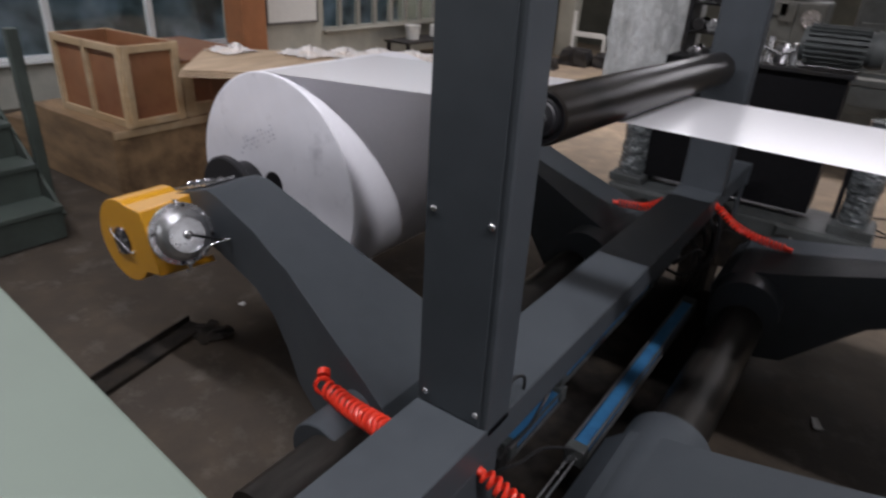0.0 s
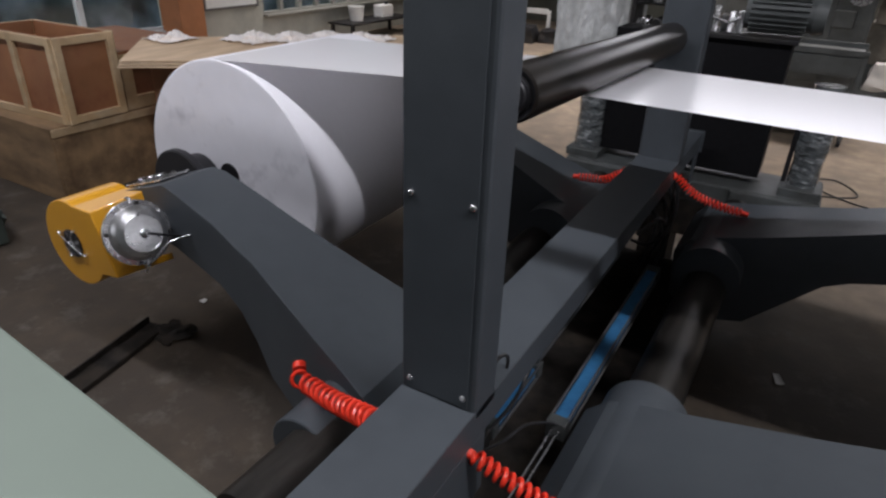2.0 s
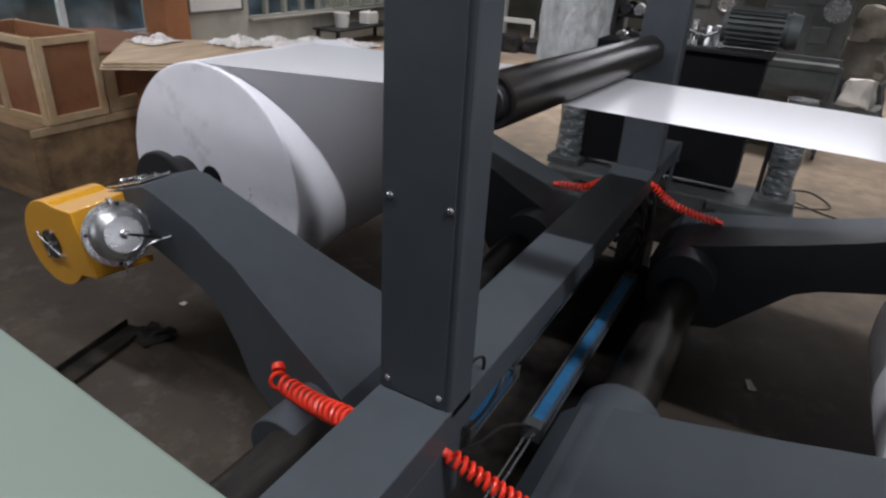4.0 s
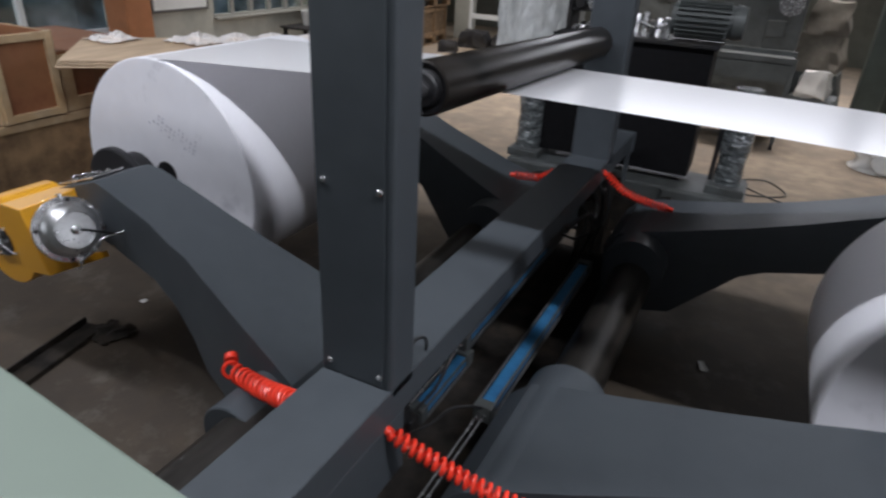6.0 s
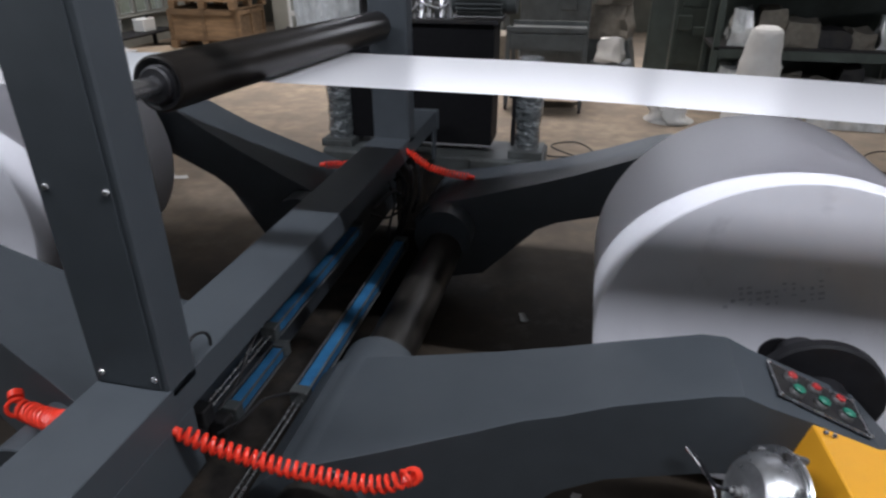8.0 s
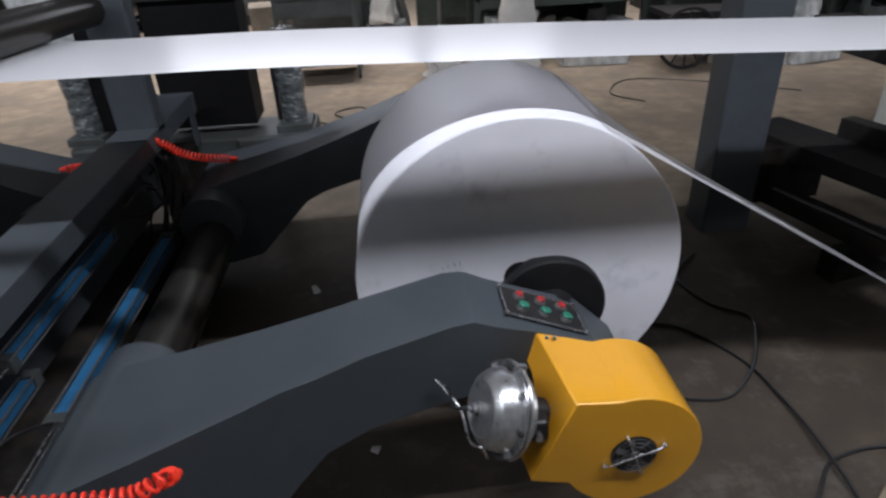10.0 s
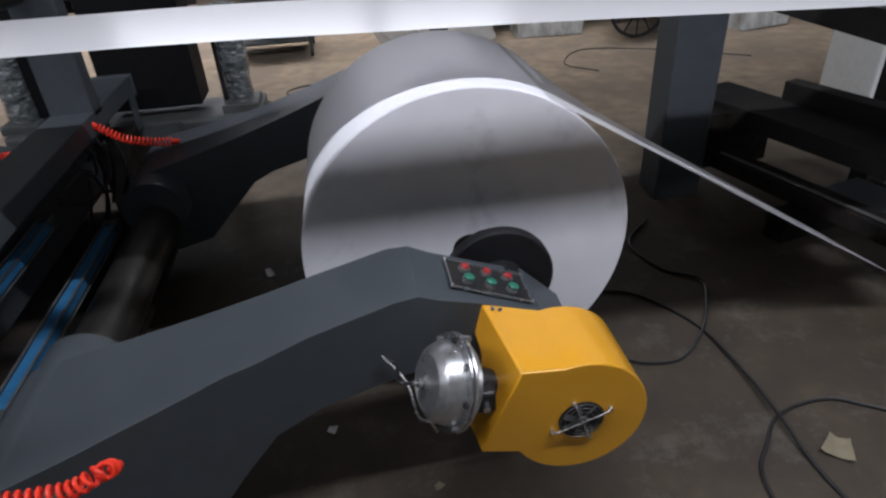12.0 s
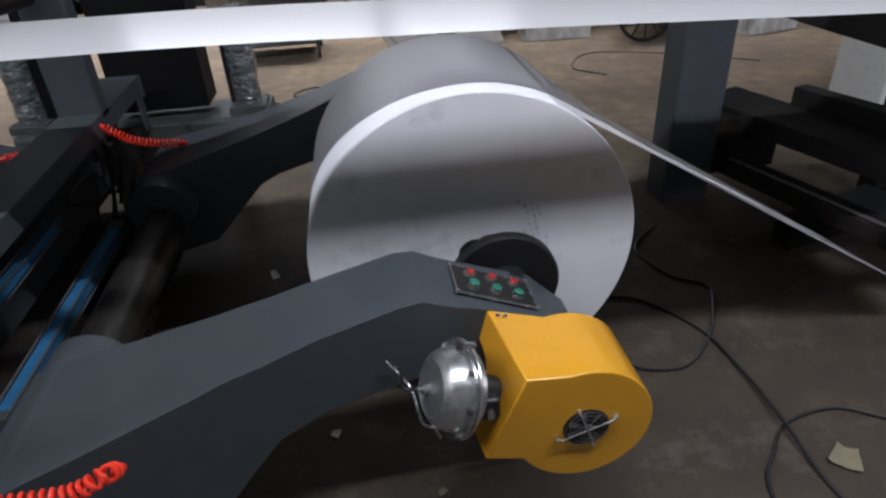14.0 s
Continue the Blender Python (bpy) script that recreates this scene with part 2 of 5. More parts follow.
def bm_sweep(bm, pts, r, seg=8, closed=False):
    pts = [Vector(p) for p in pts]
    n = len(pts)
    rings, up = [], None
    for i, p in enumerate(pts):
        t = (pts[min(i + 1, n - 1)] - pts[max(i - 1, 0)]).normalized()
        if up is None:
            up = t.orthogonal().normalized()
        up = (up - t * up.dot(t)).normalized()
        side = t.cross(up)
        rings.append([bm.verts.new(p + r * (math.cos(2 * math.pi * k / seg) * up + math.sin(2 * math.pi * k / seg) * side)) for k in range(seg)])
    for a, b in zip(rings, rings[1:]):
        for k in range(seg):
            bm.faces.new((a[k], a[(k + 1) % seg], b[(k + 1) % seg], b[k]))
    bm.faces.new(rings[0][::-1])
    bm.faces.new(rings[-1])


def bm_loft(bm, sections, bevel=0.0):
    """sections: (x, z top, z bottom, y front, y back)."""
    rings = [[bm.verts.new(v) for v in ((x, yf, zt), (x, yb, zt), (x, yb, zb), (x, yf, zb))] for x, zt, zb, yf, yb in sections]
    fs = [bm.faces.new(rings[0]), bm.faces.new(rings[-1][::-1])]
    for p, q in zip(rings, rings[1:]):
        for k in range(4):
            fs.append(bm.faces.new((p[k], q[k], q[(k + 1) % 4], p[(k + 1) % 4])))
    bmesh.ops.recalc_face_normals(bm, faces=fs)
    if bevel:
        es = [e for e in {e for f in fs for e in f.edges} if e.calc_face_angle(0) > 0.8]
        bmesh.ops.bevel(bm, geom=es, offset=bevel, segments=2, profile=0.5, affect="EDGES")


def smooth_path(ctrl, per=10):
    """Points along a smooth curve through the given ones."""
    c = [Vector(p) for p in ctrl]
    c = [2 * c[0] - c[1]] + c + [2 * c[-1] - c[-2]]
    out = []
    for i in range(1, len(c) - 2):
        for k in range(per):
            u = k / per
            a, b, d, e = c[i - 1], c[i], c[i + 1], c[i + 2]
            out.append(0.5 * (2 * b + (d - a) * u + (2 * a - 5 * b + 4 * d - e) * u * u + (3 * b - a - 3 * d + e) * u ** 3))
    return out + [c[-2]]


def helix(path, turns, radius, per=14):
    """Points of a coil wound round a path."""
    n = turns * per
    cum = [0.0]
    for a, b in zip(path, path[1:]):
        cum.append(cum[-1] + (b - a).length)
    out, up = [], None
    j = 0
    for i in range(n + 1):
        s = cum[-1] * i / n
        while j < len(cum) - 2 and cum[j + 1] < s:
            j += 1
        t = (path[j + 1] - path[j]).normalized()
        p = path[j].lerp(path[j + 1], (s - cum[j]) / max(1e-6, cum[j + 1] - cum[j]))
        if up is None:
            up = t.orthogonal().normalized()
        up = (up - t * up.dot(t)).normalized()
        a = 2 * math.pi * i / per
        fade = min(1.0, 0.35 + i / per, 0.35 + (n - i) / per)
        out.append(p + radius * fade * (math.cos(a) * up + math.sin(a) * t.cross(up)))
    return out


def mesh_of(name, bm, material, smooth=0.33):
    me = bpy.data.meshes.new(name)
    bmesh.ops.recalc_face_normals(bm, faces=bm.faces)
    for f in bm.faces:
        f.smooth = True
    for e in bm.edges:
        e.smooth = e.calc_face_angle(0) < smooth
    bm.to_mesh(me)
    bm.free()
    me.materials.append(material)
    return me


def part(name, bm, material, parent, label=""):
    ob = new(name, mesh_of(name, bm, material))
    ob.parent = parent
    return tagged(ob, label) if label else ob


def thing(name, label, category, at=(0, 0, 0), group="", kind=""):
    ob = new(name)
    ob.empty_display_size = 0.1
    ob.location = at
    return tagged(ob, label, category, group, kind)


def solid(name, bm, material, label, category, group="", kind=""):
    return tagged(new(name, mesh_of(name, bm, material)), label, category, group, kind)


B = bmesh.new

# ---- the hall ----
X0, X1, Y0, Y1, H = -6.6, 9.0, -6.0, 12.0, 6.0
bm = B()
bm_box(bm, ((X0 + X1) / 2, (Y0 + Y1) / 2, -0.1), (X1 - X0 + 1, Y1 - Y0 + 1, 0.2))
solid("floor", bm, M_FLOOR, "dusty brown-grey concrete factory floor with dark stains and painted shade near the stand", "floor", kind="structure")
bm = B()
bm_box(bm, ((X0 + X1) / 2, (Y0 + Y1) / 2, H + 0.1), (X1 - X0 + 1, Y1 - Y0 + 1, 0.2))
solid("ceiling", bm, M_ROOF, "dark sheet roof of the factory hall", "ceiling", kind="structure")
for name, c, s in (
    ("wall_north", ((X0 + X1) / 2, Y1 + 0.1, H / 2), (X1 - X0 + 0.4, 0.2, H)),
    ("wall_south", ((X0 + X1) / 2, Y0 - 0.1, H / 2), (X1 - X0 + 0.4, 0.2, H)),
    ("wall_east", (X1 + 0.1, (Y0 + Y1) / 2, H / 2), (0.2, Y1 - Y0, H)),
):
    bm = B()
    bm_box(bm, c, s)
    solid(name, bm, M_WALL if name == "wall_north" else M_ROOF, "grey painted masonry wall of the hall", "wall", kind="structure")

# West wall with a long window band.
bm = B()
for y0, y1, z0, z1 in ((Y0, Y1, 2.75, H), (Y0, -5.5, 0, 2.75), (-5.5, -1.7, 0, 0.8), (-1.7, -1.1, 0, 2.75), (-1.1, 4.4, 0, 0.42), (4.4, 5.95, 0, 2.75), (5.95, 9.5, 0, 0.45), (9.5, Y1, 0, 2.75)):
    bm_box(bm, (X0 - 0.1, (y0 + y1) / 2, (z0 + z1) / 2), (0.2, y1 - y0, z1 - z0))
solid("wall_west", bm, M_DADO, "pale grey-green wall under a long window band", "wall", kind="structure")


def window(name, y0, y1, z0, z1, bays, paint=M_WHITEPAINT, label="long window with white metal frame and dull glass"):
    w = thing(name, label, "window", (X0, (y0 + y1) / 2, z0), kind="structure")
    cy, hh = (y1 - y0) / 2, z1 - z0
    bm = B()
    for z in (0.03, hh - 0.03):
        bm_box(bm, (-0.05, 0, z), (0.09, 2 * cy, 0.06), bevel=0.004)
    part("window_frame", bm, paint, w)
    bm = B()
    bm_box(bm, (0.03, 0, 0.015), (0.12, 2 * cy, 0.03), bevel=0.004)
    part("window_sill", bm, paint, w)
    for k in range(bays + 1):
        bm = B()
        bm_box(bm, (-0.05, -cy + 2 * cy * k / bays, hh / 2), (0.08, 0.06, hh - 0.12), bevel=0.004)
        part("mullion", bm, paint, w)
    for k in range(bays):
        bm = B()
        bm_box(bm, (-0.055, -cy + 2 * cy * (k + 0.5) / bays, hh / 2), (0.006, 2 * cy / bays - 0.06, hh - 0.12))
        part("pane", bm, M_GLASS, w).visible_shadow = False


window("window_1", -1.1, 4.4, 0.42, 2.75, 5)
bm = B()
for k in range(7):
    bm_box(bm, (-3.0 + 7.4 * k / 6, 11.96, 3.9), (0.07, 0.05, 1.3), bevel=0.004)
for z in (3.22, 4.58):
    bm_box(bm, (0.7, 11.96, z), (7.5, 0.06, 0.07), bevel=0.004)
# Bars round the right fill light; the wall has no window there.
for y in (-1.3, -0.3, 0.7, 1.7):
    bm_box(bm, (8.97, y, 1.7), (0.05, 0.07, 1.6), bevel=0.004)
solid("window_4", bm, M_WHITEPAINT, "white frames of the high window band and right fill light", "window", kind="structure")
# Made-up window behind the front fill light, out of view.
window("window_3", -5.5, -1.7, 0.8, 2.75, 4)
window("window_2", 5.95, 9.5, 0.45, 2.75, 9, M_GREYFRAME, "long window with dull grey metal bars")
board = thing("notice_board", "plain white board hanging on the wall", "board", (X0 + 0.012, 5.38, 0.62))
bm = B()
bm_box(bm, (0, 0, 0.45), (0.02, 0.9, 0.9), bevel=0.003)
part("panel", bm, M_WHITEPAINT, board)
bm = B()
for z in (0.0, 0.9):
    bm_box(bm, (0.004, 0, z), (0.03, 0.94, 0.03), bevel=0.003)
for y in (-0.455, 0.455):
    bm_box(bm, (0.004, y, 0.45), (0.03, 0.03, 0.87), bevel=0.003)
part("frame", bm, M_DULL, board)
bm = B()
bm_box(bm, (-40, 3, 1), (0.1, 90, 30))
backdrop_m = mat("far_greenery", (0.08, 0.1, 0.08), 0.9, grain=0.6, scale=0.5, stain=(0.5, 0.54, 0.53), sscale=0.25)
solid("backdrop", bm, backdrop_m, "dim green and grey distance outside the windows", "backdrop", kind="structure")

# ---- the roll stand: beam, columns, pivot shafts, air cylinders ----
BX0, BX1, BZ = -0.18, 0.0, 0.775
stand = thing("roll_stand", "slate-grey welded steel paper roll stand bolted to the floor", "machine frame", (-0.09, 1.0, 0))
S = Vector((-0.09, 1.0, 0))


def P(x, y, z):
    return (x - S.x, y - S.y, z - S.z)


bm = B()
bm_box(bm, P(-0.09, 0.94, BZ - 0.006), (0.18, 3.04, 0.012), bevel=0.003)
part("top_plate", bm, M_PAINT, stand, "slate-grey top plate of the cross beam")
bm = B()
bm_box(bm, P(BX0 + 0.006, 0.94, 0.54), (0.012, 3.036, 0.455), bevel=0.002)
part("side_plate", bm, M_PAINT, stand)
bm = B()
bm_box(bm, P(BX1 - 0.006, 0.94, 0.727), (0.012, 3.036, 0.08), bevel=0.002)
bm_box(bm, P(BX1 - 0.006, -0.26, 0.6), (0.0118, 0.64, 0.174), bevel=0.002)
bm_box(bm, P(BX1 - 0.006, 2.42, 0.6), (0.0118, 0.07, 0.174), bevel=0.002)
part("side_plate", bm, M_PAINT, stand, "slate-grey beam side with a long opening")
for y in (-0.35, 2.3):
    bm = B()
    bm_box(bm, P(-0.09, y, 0.28), (0.15, 0.24, 0.5), bevel=0.004)
    bm_box(bm, P(-0.09, y, 0.015), (0.5, 0.36, 0.03), bevel=0.004)
    # Far pedestal shares the near one's paint; its shade is put into colour.
    part("pedestal", bm, M_PAINT if y < 1 else M_OIL_SHADE, stand)
bm = B()
bm_box(bm, P(-0.085, 2.466, 0.725), (0.19, 0.012, 0.11), bevel=0.003)
part("end_plate", bm, M_PAINT, stand)


def column(y, d):
    bm = B()
    bm_box(bm, P(-0.09, y + d / 2, 1.625), (0.18, d, 1.76), bevel=0.009)
    ob = part("column", bm, M_PAINT, stand, "upright slate-grey sheet-metal column")
    return ob


near = column(0.0, 0.1)
far_col = column(1.9, 0.1)
bm = B()
bm_box(bm, P(-0.097, -0.0018, 1.64), (0.158, 0.003, 1.722), bevel=0.001)
part("cover_plate", bm, M_PAINT, near, "screwed sheet-metal cover plate")
for z in (0.805, 1.232, 1.66):
    for x in (-0.158, -0.028):
        bm = B()
        bm_lathe(bm, [(0.0, 0.006), (0.004, 0.0055), (0.0065, 0.003), (0.0075, 0.0), (0.0, 0.0)], 12, Matrix.Translation(P(x, -0.0032, z)) @ pose(0, 0, 0, 90, 0, 0))
        part("screw", bm, M_STEEL, near, "domed bright screw head")
# Unseen rail, placed to cast the dark band on the right roll's face.
bm = B()
bm_box(bm, P(1.5, 0.05, 2.526), (5.5, 0.045, 0.055), bevel=0.004)
part("overhead_rail", bm, M_PAINT, stand, "slate-grey unseen rail shading the right roll")
# Unseen post, added to carry that rail.
bm = B()
bm_box(bm, P(4.2, 0.05, 1.245), (0.06, 0.06, 2.49), bevel=0.004)
part("rail_post", bm, M_PAINT, stand)
# shafts on which the arms turn
PVX = (0.25, -0.47)
PVZ = 0.40
bm = B()
bm_sweep(bm, smooth_path([P(-0.012, 0.098, 0.83), P(-0.008, 0.125, 0.838), P(-0.006, 0.155, 0.825), P(-0.008, 0.172, 0.8), P(-0.01, 0.175, 0.776)]), 0.004, 8)
part("cable_loop", bm, M_CABLE, stand, "short black cable loop by the column foot")
# Dark plate added for the deep shade between beam and floor.
bm = B()
bm_box(bm, P(-0.09, 0.98, 0.16), (0.62, 2.4, 0.03), bevel=0.004)
part("drip_tray", bm, M_OIL_SHADE, stand, "dark plate added for shade under the beam")
for x in PVX:
    bm = B()
    bm_cyl(bm, P(x, -0.25, PVZ), P(x, 2.4, PVZ), 0.085, 40)
    part("pivot_shaft", bm, M_SHAFT, stand, "dark oily steel pivot shaft")
for y in (-0.35, 2.3):
    bm = B()
    bm_box(bm, P(-0.09, y, 0.38), (0.86, 0.06, 0.2), bevel=0.006)
    # Far bearing in the darker steel, its shade painted in.
    part("shaft_bearing", bm, M_PAINT if y < 1 else M_OIL_SHADE, stand)


def air_cylinder(x, z, ya, yb, yr, w=0.044):
    bm = B()
    bm_box(bm, P(x, (ya + yb) / 2, z), (w * 0.86, yb - ya, w * 0.86), bevel=0.006)
    c = part("air_cylinder", bm, M_BLUE, stand, "blue square air cylinder with steel tie rods")
    for y in (ya - 0.02, yb + 0.02):
        bm = B()
        bm_box(bm, P(x, y, z), (w * 1.2, 0.04, w * 1.2), bevel=0.005)
        part("end_cap", bm, M_GREYMACH, c)
    for sx in (-1, 1):
        for sz in (-1, 1):
            bm = B()
            bm_cyl(bm, P(x + sx * w * 0.5, ya - 0.04, z + sz * w * 0.5), P(x + sx * w * 0.5, yb + 0.04, z + sz * w * 0.5), 0.0042, 10)
            part("tie_rod", bm, M_DULL, c)
    bm = B()
    for side in (-1, 1):
        bm_cyl(bm, P(x + side * 0.009, ya - 0.02, z), P(x + side * 0.009, yr, z), 0.0048, 12)
    part("piston_rod", bm, M_STEEL, c, "pair of thin bright rods")
    bm = B()
    bm_box(bm, P(x, yr, z), (0.05, 0.05, 0.06), bevel=0.006)
    part("clevis", bm, M_DARK, c)


air_cylinder(0.036, 0.372, 0.51, 1.57, 0.0, 0.05)
air_cylinder(-0.1, 0.522, 0.615, 1.373, 0.2)
air_cylinder(-0.13, 0.382, 0.392, 0.674, 0.312)


for ctrl, r in (
    (((0.036, 0.47, 0.4), (0.01, 0.42, 0.43), (-0.02, 0.36, 0.45), (-0.05, 0.3, 0.43), (-0.08, 0.22, 0.44)), 0.004),
    (((-0.05, 0.47, 0.63), (-0.03, 0.42, 0.66), (-0.02, 0.34, 0.64), (-0.03, 0.28, 0.58), (-0.06, 0.22, 0.53)), 0.005),
    (((-0.02, 1.4, 0.62), (0.03, 1.5, 0.66), (0.04, 1.62, 0.6), (0.0, 1.74, 0.64), (-0.05, 1.8, 0.6)), 0.007),
    (((0.036, 1.6, 0.41), (0.05, 1.62, 0.5), (0.04, 1.62, 0.55), (0.0, 1.66, 0.6), (-0.06, 1.74, 0.58)), 0.006),
    (((-0.04, 1.42, 0.58), (0.0, 1.55, 0.52), (0.05, 1.7, 0.55), (0.02, 1.85, 0.66)), 0.006),
    (((-0.02, 1.72, 0.7), (0.02, 1.74, 0.6), (0.01, 1.72, 0.48), (-0.02, 1.7, 0.36)), 0.008),
    (((-0.02, 1.84, 0.7), (0.015, 1.86, 0.6), (0.012, 1.85, 0.5), (-0.02, 1.82, 0.38)), 0.007),
    (((-0.02, 1.98, 0.7), (0.012, 2.0, 0.58), (0.015, 2.0, 0.46), (-0.02, 1.98, 0.36)), 0.008),
    (((-0.03, 1.62, 0.68), (0.01, 1.6, 0.58), (-0.01, 1.56, 0.46), (-0.04, 1.6, 0.34)), 0.006),
):
    bm = B()
    bm_sweep(bm, smooth_path([P(*c) for c in ctrl]), r, 8)
    part("air_tube", bm, M_CABLE, stand, "black air tube in the beam")


# ---- lift arms ----
ARM = [
    (0.10, 0.44, 0.24, 0.06, 0.53), (0.16, 0.500, 0.18, 0.066, 0.53), (0.25, 0.527, 0.16, 0.092, 0.53), (0.40, 0.556, 0.15, 0.137, 0.53), (0.65, 0.612, 0.22, 0.212, 0.53), (0.735, 0.634, 0.315, 0.237, 0.53),
    (0.82, 0.655, 0.41, 0.248, 0.53), (0.94, 0.690, 0.46, 0.27, 0.53), (1.15, 0.750, 0.52, 0.278, 0.523), (1.205, 0.757, 0.53, 0.28, 0.512),
    (1.26, 0.734, 0.52, 0.284, 0.505), (1.375, 0.686, 0.49, 0.31, 0.512), (1.52, 0.627, 0.44, 0.31, 0.522), (1.625, 0.525, 0.40, 0.31, 0.522), (1.65, 0.47, 0.41, 0.31, 0.522),
]
CHUCK = (1.463, 0.579)
ARM_L = "slate-grey welded steel lift arm holding a paper roll"


FAR_BELOW = {0.25: 0.15, 0.40: 0.175, 0.65: 0.40, 0.735: 0.435, 0.82: 0.452, 0.94: 0.475}


def arm_body(full):
    o = Vector((0.25, 0, 0.40))
    bm = B()
    bm_loft(bm, [(x - o.x, zt - o.z, (zb if full else FAR_BELOW.get(x, zb)) - o.z, yf, yb) for x, zt, zb, yf, yb in ARM], bevel=0.0013)
    return bm


def lift_arm(m, full, plain=False, hub=(0.105, 0.122, 0.0)):
    """An arm about its pivot, reaching to +x; m sets its place."""
    a = thing("lift_arm", ARM_L, "lift arm", group="lift arms of the roll stand")
    part("arm_beam", arm_body(full), M_PAINT, a)
    bm = B()
    bm_lathe(bm, [(0, hub[0]), (hub[1] - 0.004, hub[0]), (hub[1], hub[0] + 0.004), (hub[1], 0.12), (0.125, 0.13), (0.125, 0.64), (0, 0.64)], 56, pose(0, 0, hub[2], -90, 0, 0))
    part("hub", bm, M_PAINT, a)
    cx, cz = CHUCK[0] - 0.25, CHUCK[1] - 0.40
    bm = B()
    bm_lathe(bm, [(0, 0.50), (0.07, 0.50), (0.07, 0.548), (0.155, 0.55), (0.162, 0.555), (0.162, 0.58), (0.155, 0.586), (0.1, 0.60), (0.12, 0.61) if plain else (0.08, 0.64), (0.118, 0.69) if plain else (0.075, 0.66), (0.062, 0.742), (0.0, 0.742)], 64, Matrix.Translation((cx, 0, cz)) @ pose(0, 0, 0, -90, 0, 0))
    part("chuck", bm, M_BLACK, a, "black round chuck flange")
    if full:
        guard_parts(a, plain)
    a.matrix_world = m
    return a


def guard_parts(a, plain):
    ox, oz = 0.25, 0.40
    c = Vector((1.548 - ox, 0, 0.480 - oz))
    R = 0.168
    arc = []
    a0, a1 = math.radians(104), math.radians(-150)
    for k in range(41):
        t = a0 + (a1 - a0) * k / 40
        arc.append((c.x + R * math.cos(t), c.z + R * math.sin(t)))
    front = [(1.405 - ox, 0.65 - oz), *arc, (1.31 - ox, 0.417 - oz)]
    back = [(1.362 - ox, 0.687 - oz), *arc, (1.285 - ox, 0.41 - oz)]
    bm = B()
    fv = [bm.verts.new((x, 0.09, z)) for x, z in front]
    bv = [bm.verts.new((x, 0.308, z)) for x, z in back]
    bm.faces.new(fv)
    for k in range(len(fv) - 1):
        bm.faces.new((fv[k], bv[k], bv[k + 1], fv[k + 1]))
    # the side by the air chamber has a round cut-out towards the arm
    top, low = bv[0].co, bv[-1].co
    across = ((fv[0].co + fv[-1].co) - (bv[0].co + bv[-1].co)) / 2
    cut = []
    for k in range(17):
        t = math.pi * k / 16
        cut.append(bm.verts.new(top.lerp(low, 0.6 - 0.31 * math.cos(t)) + across * 0.5 * math.sin(t)))
    bm.faces.new([fv[0], fv[-1], bv[-1], *cut[::-1], bv[0]])
    bmesh.ops.recalc_face_normals(bm, faces=bm.faces)
    es = [e for e in bm.edges if not e.is_boundary and e.calc_face_angle(0) > 0.3]
    bmesh.ops.bevel(bm, geom=es, offset=0.004, segments=2, profile=0.5, affect="EDGES")
    bmesh.ops.solidify(bm, geom=list(bm.faces), thickness=0.0025)
    g = part("brake_guard", bm, M_YELLOW, a, "yellow enamelled sheet-metal brake guard")
    # cooling fan in the front of the guard
    f = Matrix.Translation((c.x + 0.004, 0.089, c.z - 0.002)) @ pose(0, 0, 0, 90, 0, 0)
    bm = B()
    bm_lathe(bm, [(0.0, 0.0015), (0.054, 0.0015), (0.056, 0.001), (0.056, 0.0)], 40, f)
    fan = part("fan_opening", bm, M_BLACK, g, "black round fan opening")
    bm = B()
    for k in range(7):
        q = f @ Matrix.Rotation(k * 2 * math.pi / 7, 4, "Z")
        bm_box(bm, q @ Vector((0.031, 0, 0.004)), (0.034, 0.013, 0.0015), q.to_3x3().to_4x4() @ Matrix.Rotation(0.5, 4, "X"))
    part("fan_blades", bm, M_DULL, g, "grey fan blades")
    bm = B()
    for r in (0.018, 0.030, 0.042, 0.053):
        ring = [f @ Vector((r * math.cos(k * math.pi / 18), r * math.sin(k * math.pi / 18), 0.007 + 0.004 * (1 - r / 0.053))) for k in range(37)]
        bm_sweep(bm, ring, 0.0008, 6)
    bm_lathe(bm, [(0, 0.012), (0.012, 0.011), (0.013, 0.004)], 20, f)
    part("fan_grille", bm, M_DULL, g, "round wire fan grille")
    for ang in (20, 110):
        d = Vector((math.cos(math.radians(ang)), math.sin(math.radians(ang)), 0))
        bm = B()
        L = 0.074 if ang == 20 else 0.06
        bm_sweep(bm, [f @ (d * s * L + Vector((0, 0, 0.012 if abs(s) < 0.9 else 0.004))) for s in (-1, -0.85, 0, 0.85, 1)], 0.0022, 8)
        part("grille_bar", bm, M_STEEL, g)
        for s in (-1, 1):
            bm = B()
            bm_lathe(bm, [(0, 0.012), (0.004, 0.011), (0.0055, 0.006), (0.0055, 0)], 12, f @ Matrix.Translation(d * s * L))
            part("grille_screw", bm, M_STEEL, g)
    for k in range(2):
        bm = B()
        bm_lathe(bm, [(0, 0.005), (0.004, 0.004), (0.006, 0.0)], 12, Matrix.Translation((1.385 - ox + 0.018 * k, 0.29, 0.684 - oz - 0.005 * k)))
        part("guard_screw", bm, M_STEEL, g)
    # air chamber beside the guard
    ax = Vector((-0.9, -0.2, 0.33)).normalized()
    base = Vector((1.256 - ox, 0.14, 0.609 - oz))
    m = Matrix.Translation(base) @ ax.to_track_quat("Z", "Y").to_matrix().to_4x4()
    bm = B()
